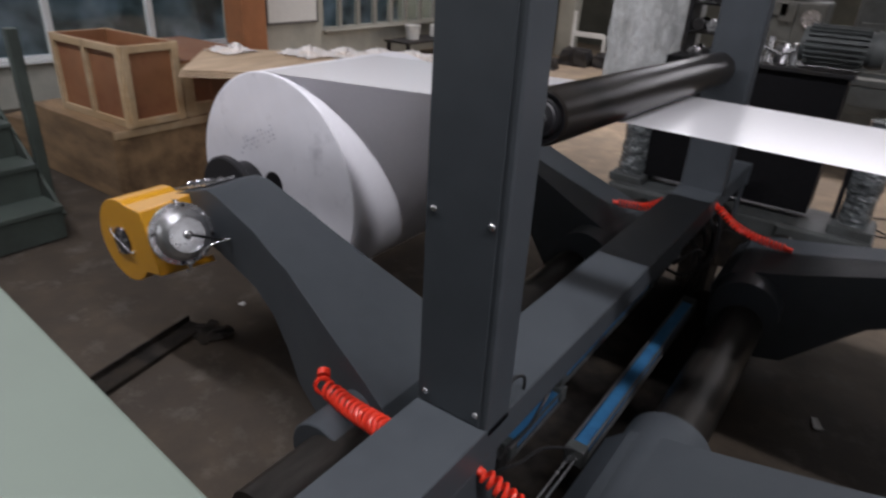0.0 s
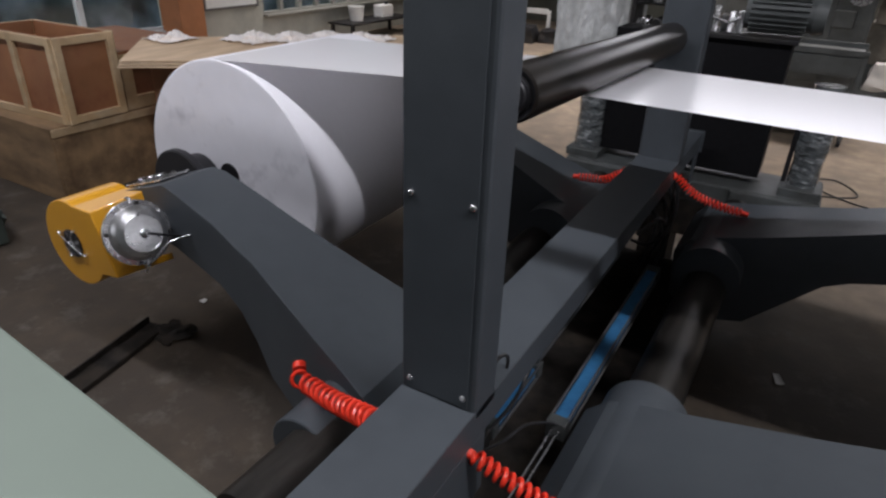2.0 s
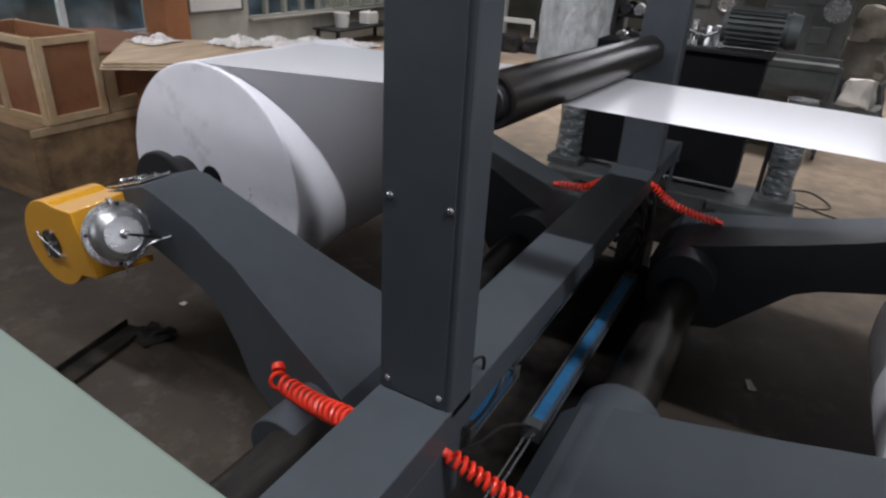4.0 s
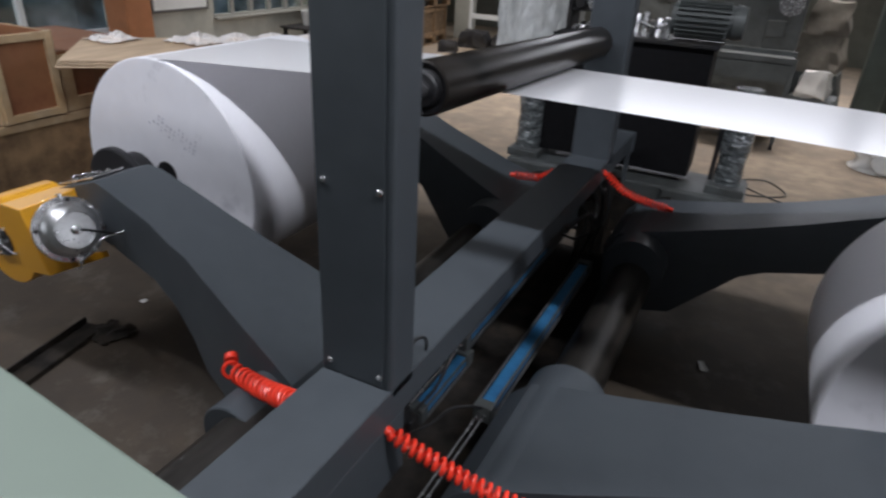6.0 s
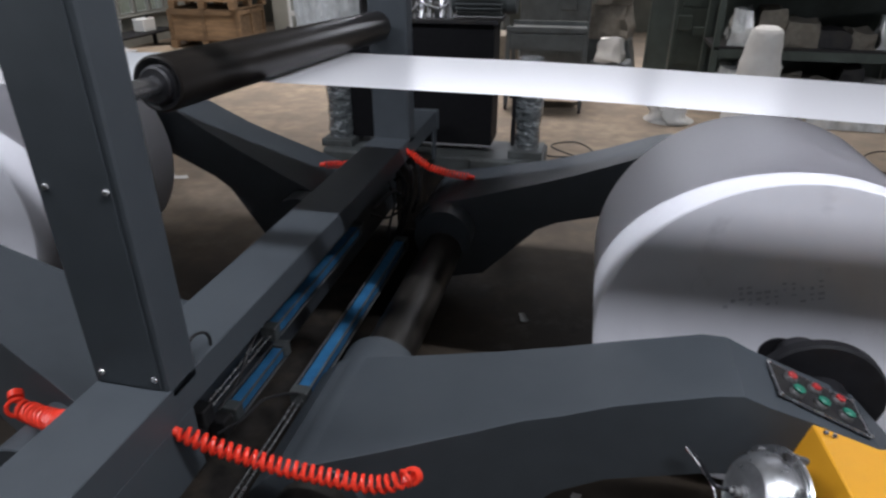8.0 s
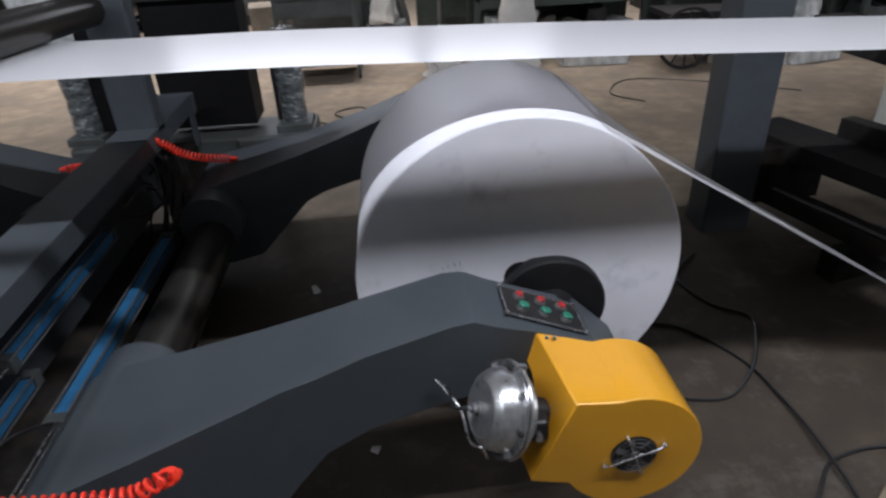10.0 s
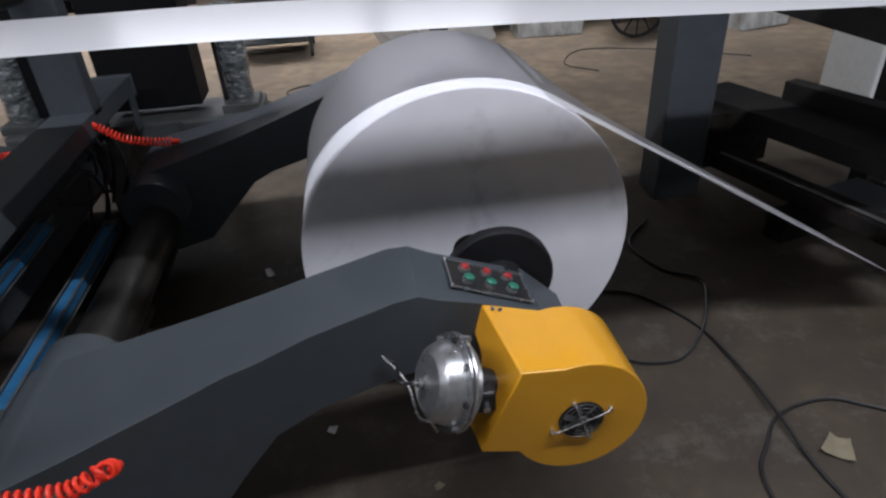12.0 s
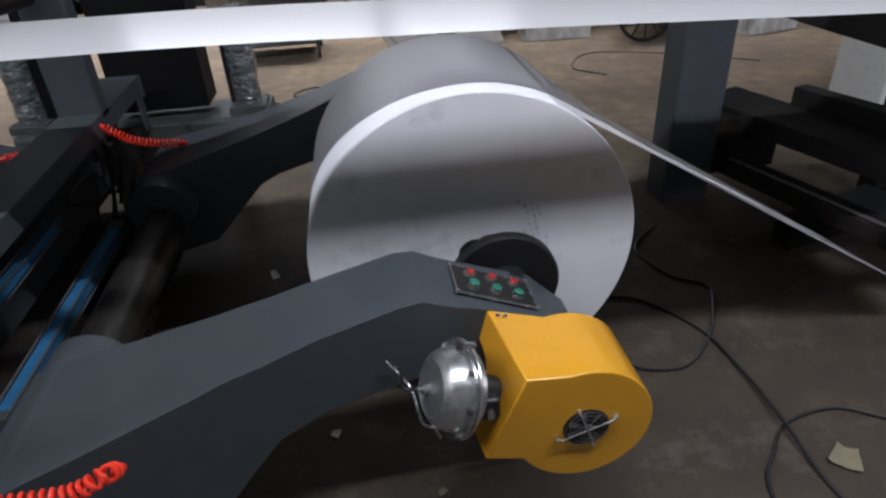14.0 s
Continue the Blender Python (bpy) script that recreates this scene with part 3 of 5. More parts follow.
    bm_lathe(bm, [(0, -0.04), (0.05, -0.04), (0.088, -0.03), (0.096, -0.006), (0.096, 0.02), (0.092, 0.036), (0.083, 0.052), (0.068, 0.063), (0.064, 0.0645), (0.062, 0.0635), (0.03, 0.066), (0.0, 0.067)], 56, m)
    ch = part("brake_chamber", bm, M_ALU, a, "bright cast aluminium brake air chamber")
    bm = B()
    bm_lathe(bm, [(0.09, 0.004), (0.112, 0.005), (0.114, 0.008), (0.113, 0.013), (0.094, 0.015)], 64, m)
    part("clamp_ring", bm, M_STEEL, ch)
    bm = B()
    bm_lathe(bm, [(0.09, -0.008), (0.112, -0.007), (0.114, -0.003), (0.112, 0.001), (0.09, 0.002)], 64, m)
    part("rear_ring", bm, M_ALU, ch)
    for k in range(8):
        t = k * math.pi / 4 + 0.2
        bm = B()
        bm_lathe(bm, [(0, 0.023), (0.006, 0.022), (0.0075, 0.02), (0.0075, 0.012)], 6, m @ Matrix.Translation((0.104 * math.cos(t), 0.104 * math.sin(t), 0)))
        part("clamp_bolt", bm, M_STEEL if k % 2 else M_DARK, ch)
    up = (Vector((0, 0, 1)) - ax * ax.z).normalized()
    tilt = m.to_3x3().to_4x4() @ Matrix.Rotation(math.atan2((m.to_3x3().inverted() @ up).y, (m.to_3x3().inverted() @ up).x), 4, "Z")
    for side in (-1, 1):
        bm = B()
        bm_box(bm, base + up * side * 0.114 + ax * 0.006, (0.024, 0.013, 0.03), tilt, 0.003)
        part("clamp_lug", bm, M_STEEL, ch)
    bm = B()
    bm_lathe(bm, [(0, 0.1), (0.006, 0.1), (0.006, 0.088), (0.011, 0.087), (0.011, 0.076), (0.016, 0.074), (0.017, 0.064)], 12, m)
    part("air_fitting", bm, M_STEEL, ch)
    bm = B()
    tip = m @ Vector((0, 0, 0.098))
    hole = Vector((1.105 - ox, 0.262, 0.605 - oz))
    bm_sweep(bm, smooth_path([tip, tip + Vector((-0.03, 0.0, 0.01)), hole + Vector((0.03, -0.02, -0.012)), hole]), 0.0045, 8)
    part("air_tube", bm, M_BLACK, ch)
    bm = B()
    low = base - up * 0.118 + ax * 0.02
    bm_sweep(bm, smooth_path([hole + Vector((0, 0, 0.004)), hole.lerp(low, 0.33) + Vector((0.018, -0.03, 0.012)), hole.lerp(low, 0.7) + Vector((0.0, -0.04, -0.004)), low, low + Vector((0.012, -0.004, -0.03))]), 0.0036, 8)
    part("steel_braid", bm, M_STEEL, ch, "thin braided steel lead")
    bm = B()
    bm_cyl(bm, base + Vector((0.03, 0.02, -0.02)), base + Vector((0.12, 0.03, -0.06)), 0.034, 24)
    bm_box(bm, base + Vector((0.07, -0.01, -0.05)), (0.05, 0.05, 0.06), None, 0.008)
    part("push_rod", bm, M_BLACK, ch)
    bm = B()
    bm_cyl(bm, base + Vector((0.07, -0.05, -0.055)), base + Vector((0.07, -0.03, -0.055)), 0.009, 12)
    part("clevis_pin", bm, M_STEEL, ch)
    # control panel on the sloping end of the arm
    p0, p1 = Vector((1.275 - ox, 0.0, 0.7275 - oz)), Vector((1.515 - ox, 0.0, 0.629 - oz))
    d = (p1 - p0).normalized()
    nrm = Vector((-d.z, 0, d.x))
    rot = Matrix((d, Vector((0, 1, 0)), nrm)).transposed().to_4x4()
    mid = (p0 + p1) / 2 + Vector((0, 0.406, 0)) + nrm * 0.005
    bm = B()
    bm_box(bm, mid, (0.222, 0.124, 0.006), rot, 0.0015)
    cp = part("control_panel", bm, M_DARK, a, "dark plate with steel studs" if plain else "push-button panel with steel rim")
    bm = B()
    for s in (-1, 1):
        bm_box(bm, mid + rot @ Vector((0, s * 0.061, 0.004)), (0.226, 0.004, 0.006), rot, 0.001)
        bm_box(bm, mid + rot @ Vector((s * 0.1105, 0, 0.004)), (0.004, 0.118, 0.006), rot, 0.001)
    part("panel_rim", bm, M_STEEL, cp)
    for s in (-1, 1):
        for q in (-1, 1):
            bm = B()
            bm_lathe(bm, [(0, 0.006), (0.004, 0.005), (0.006, 0.0)], 12, Matrix.Translation(mid + rot @ Vector((s * 0.11, q * 0.061, 0.006))) @ rot)
            part("panel_screw", bm, M_STEEL, cp)
    for i in range(3):
        for j, (mm, q) in enumerate(((M_BUTTONRED, 0.03), (M_BUTTONGREEN, -0.024))):
            mb = Matrix.Translation(mid + rot @ Vector(((i - 1) * 0.062, q, 0.003))) @ rot
            bm = B()
            bm_lathe(bm, [(0.0165, 0), (0.0165, 0.005), (0.0145, 0.01), (0.011, 0.01)], 24, mb)
            part("button_bezel", bm, M_DULL, cp)
            bm = B()
            bm_lathe(bm, [(0, 0.017), (0.009, 0.0165), (0.011, 0.014), (0.011, 0.0)] if j == 0 else [(0, 0.021), (0.011, 0.02), (0.0145, 0.016), (0.0135, 0.013), (0.009, 0.01), (0.009, 0.0)], 24, mb)
            if plain:
                part("stud", bm, M_STEEL if j else M_DARK, cp)
            else:
                part("button", bm, mm, cp, "red push button" if j == 0 else "green push button")


YMID = 1.075
RAISE = 0.06


def flip(ob_list, sx, sy):
    """Turns a built arm into its mirror image by mirroring the meshes."""
    done = set()
    for ob in ob_list:
        if ob.type == "MESH" and ob.data.name not in done:
            done.add(ob.data.name)
            ob.data.transform(Matrix.Diagonal((sx, sy, 1, 1)))
            if sx * sy < 0:
                ob.data.flip_normals()


arm_r = lift_arm(pose(0.25, 0, 0.40), True)
arm_l = lift_arm(Matrix(), True, True, (-0.08, 0.108, -0.035))
flip(arm_l.children_recursive, -1, 1)
for ob in arm_l.children:
    if ob.name.startswith("brake_guard"):
        ob.location = (0.012, 0.03, 0.0)
    if ob.name.startswith("brake_chamber"):
        ob.location = (0.042, 0.03, 0.004)
arm_l.matrix_world = pose(-0.506, 0.08, 0.426, 0, 3.4, 0)
arm_fr = lift_arm(Matrix(), False)
flip(arm_fr.children_recursive, 1, -1)
arm_fr.matrix_world = pose(0.25, 2 * YMID, 0.40 + RAISE, 0, -4.3, 0)
arm_fl = lift_arm(Matrix(), False)
flip(arm_fl.children_recursive, -1, -1)
arm_fl.matrix_world = pose(-0.43, 2 * YMID, 0.40 + RAISE, 0, 14.5, 0)


# ---- paper rolls, guide roller and web ----
def paper_roll(x, z, R, y0, y1, label):
    r = thing("paper_roll", label, "paper roll", (x, y0, z), group="paper rolls")
    L = y1 - y0
    rot = pose(0, 0, 0, -90, 0, 0)
    bm = B()
    bm_lathe(bm, [(R - 0.004, 0.0), (R, 0.004), (R, L - 0.004), (R - 0.004, L)], 160, rot)
    part("wound_paper", bm, M_PAPER, r)
    for h in (0, L):
        bm = B()
        rr = [0.05 + (R - 0.054) * k / 24 for k in range(25)]
        bm_lathe(bm, [(q, h + (0.0012 if k % 2 else 0) * (1 if h else -1)) for k, q in enumerate(rr)], 120, rot)
        part("roll_face", bm, M_CORE, r, "cut paper face with faint scuffs and ink")
    for s, h in ((-1, 0), (1, L)):
        bm = B()
        bm_lathe(bm, [(0.0, s * 0.004 + h), (0.05, s * 0.004 + h), (0.053, s * 0.002 + h), (0.053, h - s * 0.01)], 64, rot)
        part("core_plug", bm, M_BLACK, r)
    # faded print on the near face
    rnd = random.Random(5)
    bm = B()
    for row in range(4):
        for k in range(12):
            if rnd.random() < 0.7:
                w = rnd.uniform(0.005, 0.016)
                bm_box(bm, (-0.13 + k * 0.022, -0.0022, 0.17 + row * 0.019 + rnd.uniform(-0.002, 0.002)), (w, 0.0012, rnd.uniform(0.004, 0.009)))
    part("faded_print", bm, M_INK, r, "faded rows of illegible print")
    return r


RY0, RY1 = 0.75, 1.44
RL = (-1.54, 0.732, 0.464)
RR = (1.415, 0.572, 0.519)
roll_l = paper_roll(*RL, RY0, 1.59, "large white paper roll held between two lift arms")
roll_r = paper_roll(*RR, RY0, RY1, "large white paper roll held low between two lift arms")

GX, GY, GZ, GR, GSLOPE = -0.12, 0.32, 1.355, 0.063, 0.042
guide = thing("guide_roller", "long polished black guide roller between the columns", "roller", (GX, GY, GZ))
rot = pose(0, 0, 0, -90, 0, 0)
bm = B()
bm_lathe(bm, [(GR - 0.006, 0.0), (GR - 0.001, 0.003), (GR, 0.008), (GR, 1.526), (GR - 0.004, 1.53), (0.02, 1.53)], 72, rot)
part("roller_tube", bm, M_ROLLER, guide)
bm = B()
bm_lathe(bm, [(0.02, -0.012), (0.036, -0.012), (0.04, -0.008), (0.04, 0.004), (0.046, 0.008), (0.05, 0.004), (0.057, 0.0005)], 56, rot)
part("end_cap", bm, M_BLACK, guide, "black end cap round the shaft")
bm = B()
bm_lathe(bm, [(0, -0.235), (0.02, -0.235), (0.02, 0.02)], 28, rot)
part("roller_shaft", bm, M_STEEL, guide, "bright steel shaft end")
bm = B()
bm_lathe(bm, [(0, 1.52), (0.02, 1.52), (0.02, 1.575), (0, 1.575)], 28, rot)
part("roller_shaft", bm, M_STEEL, guide)


def web(name, pts, y0, y1, label, slope=0.0):
    """A thin sheet along points in x and z; the third number is its share of the sideways slope."""
    bm = B()
    ys = [y0 + (y1 - y0) * k / 8 for k in range(9)]
    top = [[bm.verts.new((x, y, z - f * slope * (y - y0))) for y in ys] for x, z, f in pts]
    for p, q in zip(top, top[1:]):
        for k in range(8):
            bm.faces.new((p[k], q[k], q[k + 1], p[k + 1]))
    return solid(name, bm, M_WEB, label, "paper web")


x, z, R = RL
zb = GZ - GR - 0.001 - GSLOPE * (RY0 - GY)
web("paper_web", [(x - 0.02, z + R + 0.001, 0), (x + 0.03, z + R + 0.0012, 0), (GX - 0.03, zb + 0.004, 1), (GX, zb, 1), (GX + 0.03, zb + 0.0005, 1), (0.6, zb - 0.003, 1), (0.9, zb - 0.009, 1), (1.2, zb - 0.019, 1), (1.65, zb - 0.032, 1), (2.1, zb - 0.05, 1), (3.6, zb - 0.11, 1)], RY0 + 0.005, RY1 - 0.005,
    "taut white paper web running under the guide roller", GSLOPE)
x, z, R = RR
ang = math.radians(31)
tx, tz = x + R * math.sin(ang), z + R * math.cos(ang)
web("paper_web", [(x + R * math.sin(ang - 0.05), z + R * math.cos(ang - 0.05) + 0.001, 0), (tx, tz + 0.001, 0), (tx + 0.4 * math.cos(ang), tz - 0.4 * math.sin(ang), 0.8), (tx + 1.62 * math.cos(ang), tz - 1.62 * math.sin(ang), 1)], RY0 + 0.005, RY1 - 0.005,
    "taut white paper web slanting down from the roll", 0.12)


# ---- coiled air hoses ----
def coil_hose(ctrl, turns, coil=0.0165, tube=0.0052, label="glossy red coiled air hose between beam and arm", boots=(0.011, 0.011)):
    path = smooth_path(ctrl, 12)
    h = thing("coil_hose", label, "air hose", ctrl[0], group="coiled air hoses")
    o = Vector(ctrl[0])
    bm = B()
    pts = [p - o for p in helix(path, turns, coil)]
    bm_sweep(bm, pts, tube, 7)
    part("coil", bm, M_RED, h)
    for e, f, r in ((path[0], path[1], boots[0]), (path[-1], path[-2], boots[1])):
        bm = B()
        bm_cyl(bm, e - o + (e - f).normalized() * 0.018, f - o, r, 16)
        part("end_fitting", bm, M_RED, h)
    return h


coil_hose([(0.005, -0.012, 0.675), (0.083, 0.0, 0.638), (0.2, 0.018, 0.595), (0.32, 0.026, 0.578), (0.44, 0.034, 0.572), (0.505, 0.05, 0.59), (0.515, 0.09, 0.56)], 30)
coil_hose([(-0.185, -0.072, 0.708), (-0.286, -0.014, 0.645), (-0.380, 0.036, 0.588), (-0.482, 0.085, 0.537), (-0.579, 0.130, 0.497), (-0.631, 0.140, 0.493), (-0.655, 0.165, 0.504)], 15, 0.0235, 0.0065, boots=(0.01, 0.02))
coil_hose([(0.005, 1.85, 0.732), (0.1, 1.85, 0.665), (0.21, 1.85, 0.635), (0.31, 1.85, 0.625)], 20, 0.0165, 0.0038)
coil_hose([(-0.19, 1.85, 0.715), (-0.29, 1.85, 0.65), (-0.34, 1.85, 0.64), (-0.43, 1.85, 0.632)], 16, 0.0165, 0.0038)

# ---- pale green cabinet in front of the stand ----
bm = B()
bm_box(bm, (0, 0, 0.71), (2.3, 1.42, 1.3), bevel=0.003)
cab = thing("machine_cabinet", "pale green enamelled machine cabinet standing on the floor", "cabinet", (-0.75, -1.366, 0))
cab.rotation_euler[2] = radians(-5)
part("housing", bm, M_GREEN_PANEL, cab)
bm = B()
bm_box(bm, (0, 0, 0.03), (2.2, 1.32, 0.06))
part("plinth", bm, M_DARK, cab)
for kx in (-0.55, 0.55):
    bm = B()
    bm_box(bm, (kx, 0.712, 0.66), (0.98, 0.008, 1.1), bevel=0.003)
    part("side_door", bm, M_GREEN_PANEL, cab)

# ---- frame of the next machine ----
fr = thing("sheeter_frame", "dark grey steel frame of the next machine with rails", "machine frame", (2.76, 2.0, 0))
F = Vector((2.76, 2.0, 0))


def Q(x, y, z):
    return Vector((x, y, z)) - F


bm = B()
bm_box(bm, Q(2.76, 2.0, 0.9), (0.25, 0.2, 1.8), bevel=0.008)
part("column", bm, M_PAINT, fr)


def bar(name, a, b, w, h, material=M_DARK):
    a, b = Vector(a), Vector(b)
    d = b - a
    rotm = d.to_track_quat("X", "Z").to_matrix().to_4x4()
    bm = B()
    bm_box(bm, (a + b) / 2, (d.length, w, h), rotm, 0.004)
    return part(name, bm, material, fr)


bar("rail", Q(3.1, 2.33, 0.4), Q(3.72, 0.45, 0.4), 0.3, 0.1, M_DARK)
bar("rail_flange", Q(3.37, 2.02, 0.48), Q(3.88, 0.5, 0.48), 0.09, 0.14, M_DARK)
bar("rail", Q(2.94, 2.0, 0.21), Q(3.42, 0.45, 0.21), 0.12, 0.08, M_OIL_SHADE)
bar("rail_edge", Q(2.95, 1.86, 0.256), Q(3.4, 0.45, 0.256), 0.02, 0.01, M_DULL)
bar("cross_tie", Q(2.8, 2.02, 0.27), Q(3.3, 2.06, 0.27), 0.12, 0.3, M_OIL_SHADE)
bar("cross_tie", Q(2.95, 1.35, 0.1), Q(3.6, 1.5, 0.1), 0.1, 0.14, M_OIL_SHADE)
bar("upper_beam", Q(3.13, 2.0, 1.01), Q(3.2, 0.2, 1.01), 0.18, 0.12)
bar("post", Q(3.72, 1.72, 0.0), Q(3.72, 1.72, 1.1), 0.12, 0.12)
bar("post", Q(3.2, 0.26, 0.0), Q(3.2, 0.26, 0.95), 0.1, 0.1)
bar("tray", Q(3.34, 1.5, 0.19), Q(3.6, 0.5, 0.19), 0.3, 0.02, M_PAINT)


# ---- things on the far floor ----
def box_part(name, parent, o, c, size, material, bevel=0.006, rot=None, label=""):
    bm = B()
    bm_box(bm, Vector(c) - Vector(o), size, rot, bevel)
    return part(name, bm, material, parent, label)


def hydraulic_unit():
    o = (-0.4, 3.95, 0)
    u = thing("hydraulic_unit", "black hydraulic power unit with motor, posts wrapped in film", "hydraulic unit", o)
    u.location, u.scale = (-0.099, 2.69, 0.4306), (0.74, 0.74, 0.74)
    for x in (-1.05, 0.2):
        for y in (3.8, 4.1):
            box_part("leg", u, o, (x, y, -0.28), (0.09, 0.09, 0.603), M_OIL_SHADE)
    box_part("base", u, o, (-0.02, 3.9, 0.03), (1.14, 0.5, 0.16), M_GREYMACH, 0.015)
    box_part("base", u, o, (0.24, 3.64, 0.03), (0.5, 0.03, 0.15), M_GREYMACH, 0.012)
    box_part("foot_plate", u, o, (-0.98, 3.9, 0.05), (0.5, 0.5, 0.12), M_GREYMACH, 0.03)
    box_part("tie_plate", u, o, (-0.66, 3.9, 0.0), (0.2, 0.4, 0.05), M_OIL_SHADE, 0.01)
    box_part("tank", u, o, (-0.2, 3.95, 0.62), (0.66, 0.32, 0.9), M_TANK, 0.008, label="black steel oil tank")
    box_part("tank", u, o, (-0.86, 3.98, 0.62), (0.32, 0.3, 0.9), M_TANK, 0.008)
    for x, w in ((-1.12, 0.17), (0.405, 0.16)):
        bm = B()
        prof = []
        rnd = random.Random(int(x * 10))
        for k in range(15):
            prof.append((w * 0.62 * (1 + rnd.uniform(-0.1, 0.1)), 0.12 + 0.72 * k / 14))
        bm_lathe(bm, [(0, 0.12)] + prof + [(0, 0.84)], 14, Matrix.Translation(Vector((x, 3.86, 0)) - Vector(o)))
        part("wrapped_post", bm, M_POSTFILM, u, "post wrapped in wrinkled clear film")
    rnd = random.Random(8)
    bm = B()
    bm_box(bm, Vector((-1.415, 4.71, 1.242)) - Vector(o), (0.61, 0.54, 1.15))
    bmesh.ops.subdivide_edges(bm, edges=bm.edges, cuts=7, use_grid_fill=True)
    for v in bm.verts:
        v.co += Vector((rnd.uniform(-1, 1), rnd.uniform(-1, 1), 0)) * 0.006
    part("wrapped_box", bm, M_FILM, u, "tall control box wrapped in shiny clear film")
    box_part("box_leg", u, o, (-1.4, 4.66, 0.045), (0.1, 0.1, 1.25), M_DARK)
    box_part("post", u, o, (0.29, 3.88, 0.40), (0.03, 0.05, 0.58), M_BLACK, 0.003)
    for x in (-1.12, 0.405):
        box_part("foot_block", u, o, (x, 3.86, 0.135), (0.26, 0.3, 0.06), M_GREYMACH, 0.008)
    box_part("top_plate", u, o, (-0.2, 3.95, 1.085), (0.72, 0.4, 0.03), M_DARK)
    bm = B()
    a, b2 = Vector((-0.2, 3.95, 1.235)) - Vector(o), Vector((0.2, 3.95, 1.235)) - Vector(o)
    bm_cyl(bm, a, b2, 0.105, 32)
    mo = part("motor", bm, M_GREYMACH, u, "black finned electric motor")
    for k in range(22):
        t = k * math.pi / 11
        bm = B()
        bm_box(bm, (a + b2) / 2 + Vector((0, 0.11 * math.cos(t), 0.11 * math.sin(t))), (0.34, 0.006, 0.035), Matrix.Rotation(t - math.pi / 2, 4, "X"))
        part("cooling_fin", bm, M_GREYMACH, mo)
    bm = B()
    bm_cyl(bm, b2, b2 + Vector((0.07, 0, 0)), 0.118, 32, 0.105)
    part("fan_cowl", bm, M_GREYMACH, mo)
    rnd = random.Random(3)
    for k in range(7):
        x = -0.52 + 0.05 * k
        bm = B()
        bm_cyl(bm, Vector((x, 3.86 + rnd.uniform(-0.04, 0.08), 1.1)) - Vector(o), Vector((x, 3.88, 1.1 + rnd.uniform(0.06, 0.16))) - Vector(o), rnd.uniform(0.012, 0.026), 14)
        part("valve", bm, M_STEEL if k % 2 else M_ALU, u)
    bm = B()
    bm_sweep(bm, smooth_path([Vector(p) - Vector(o) for p in ((-0.5, 3.84, 1.13), (-0.42, 3.8, 1.2), (-0.3, 3.82, 1.17), (-0.22, 3.85, 1.2))]), 0.012, 8)
    part("pipe", bm, M_STEEL, u)


hydraulic_unit()


def pallet(x, y, z, w, d, ang=0, wood=M_AGEDWOOD):
    p = thing("pallet", "rough aged wooden pallet in a stack", "pallet", (x, y, z), group="stacked pallets")
    p.rotation_euler[2] = radians(ang)
    n = 7
    for k in range(n):
        bm = B()
        bm_box(bm, (0, -d / 2 + d * (k + 0.5) / n, 0.125), (w, d / n * 0.72, 0.022), bevel=0.003)
        part("deck_board", bm, wood, p)
    for sx in (-1, 0, 1):
        for sy in (-1, 0, 1):
            bm = B()
            bm_box(bm, (sx * (w / 2 - 0.06), sy * (d / 2 - 0.06), 0.067), (0.11, 0.11, 0.09), bevel=0.004)
            part("block", bm, wood, p)
        bm = B()
        bm_box(bm, (sx * (w / 2 - 0.06), 0, 0.011), (0.1, d, 0.02), bevel=0.003)
        part("skid", bm, wood, p)


def board_crate(x, y, z, w, d, h, group, label, panel=M_WOOD, lid=True, ang=0, frame_m=M_WOOD, bw=0.085):
    c = thing("wooden_crate", label, "crate", (x, y, z), group=group)
    c.rotation_euler[2] = radians(ang)
    t = 0.018
    for sx, sy, L in ((0, -1, w), (0, 1, w), (-1, 0, d), (1, 0, d)):
        bm = B()
        if sy:
            bm_box(bm, (0, sy * (d / 2 - t), h / 2), (w - 0.06, t, h), bevel=0.002)
        else:
            bm_box(bm, (sx * (w / 2 - t), 0, h / 2), (t, d - 0.06, h), bevel=0.002)
        part("side_panel", bm, panel, c)
        rows = (bw / 2, h - bw / 2)
        for zz in rows:
            bm = B()
            if sy:
                bm_box(bm, (0, sy * (d / 2 + 0.003), zz), (w - bw, 0.024, bw), bevel=0.003)
            else:
                bm_box(bm, (sx * (w / 2 + 0.003), 0, zz), (0.024, d - bw, bw), bevel=0.003)
            part("batten", bm, frame_m, c)
        cols = (-0.5, 0, 0.5) if L > 0.8 else (-0.5, 0.5)
        for k in cols:
            bm = B()
            if sy:
                bm_box(bm, (k * (w - bw), sy * (d / 2 + 0.004), h / 2), (bw, 0.026, h + 0.004), bevel=0.003)
            else:
                bm_box(bm, (sx * (w / 2 + 0.004), k * (d - bw), h / 2), (0.026, bw, h + 0.004), bevel=0.003)
            part("post", bm, frame_m, c)
    bm = B()
    bm_box(bm, (0, 0, 0.012), (w - 0.06, d - 0.06, 0.02))
    part("floor_panel", bm, panel, c)
    if lid:
        bm = B()
        bm_box(bm, (0, 0, h + 0.012), (w, d, 0.02), bevel=0.003)
        part("lid", bm, panel, c)
    return c


for k, (x, y, w, d, a) in enumerate(((-5.3, 9.0, 1.25, 1.0, 3), (-5.25, 9.0, 1.2, 1.0, -2))):
    pallet(x, y, 0.0 if k == 0 else 0.60, w, d, a)
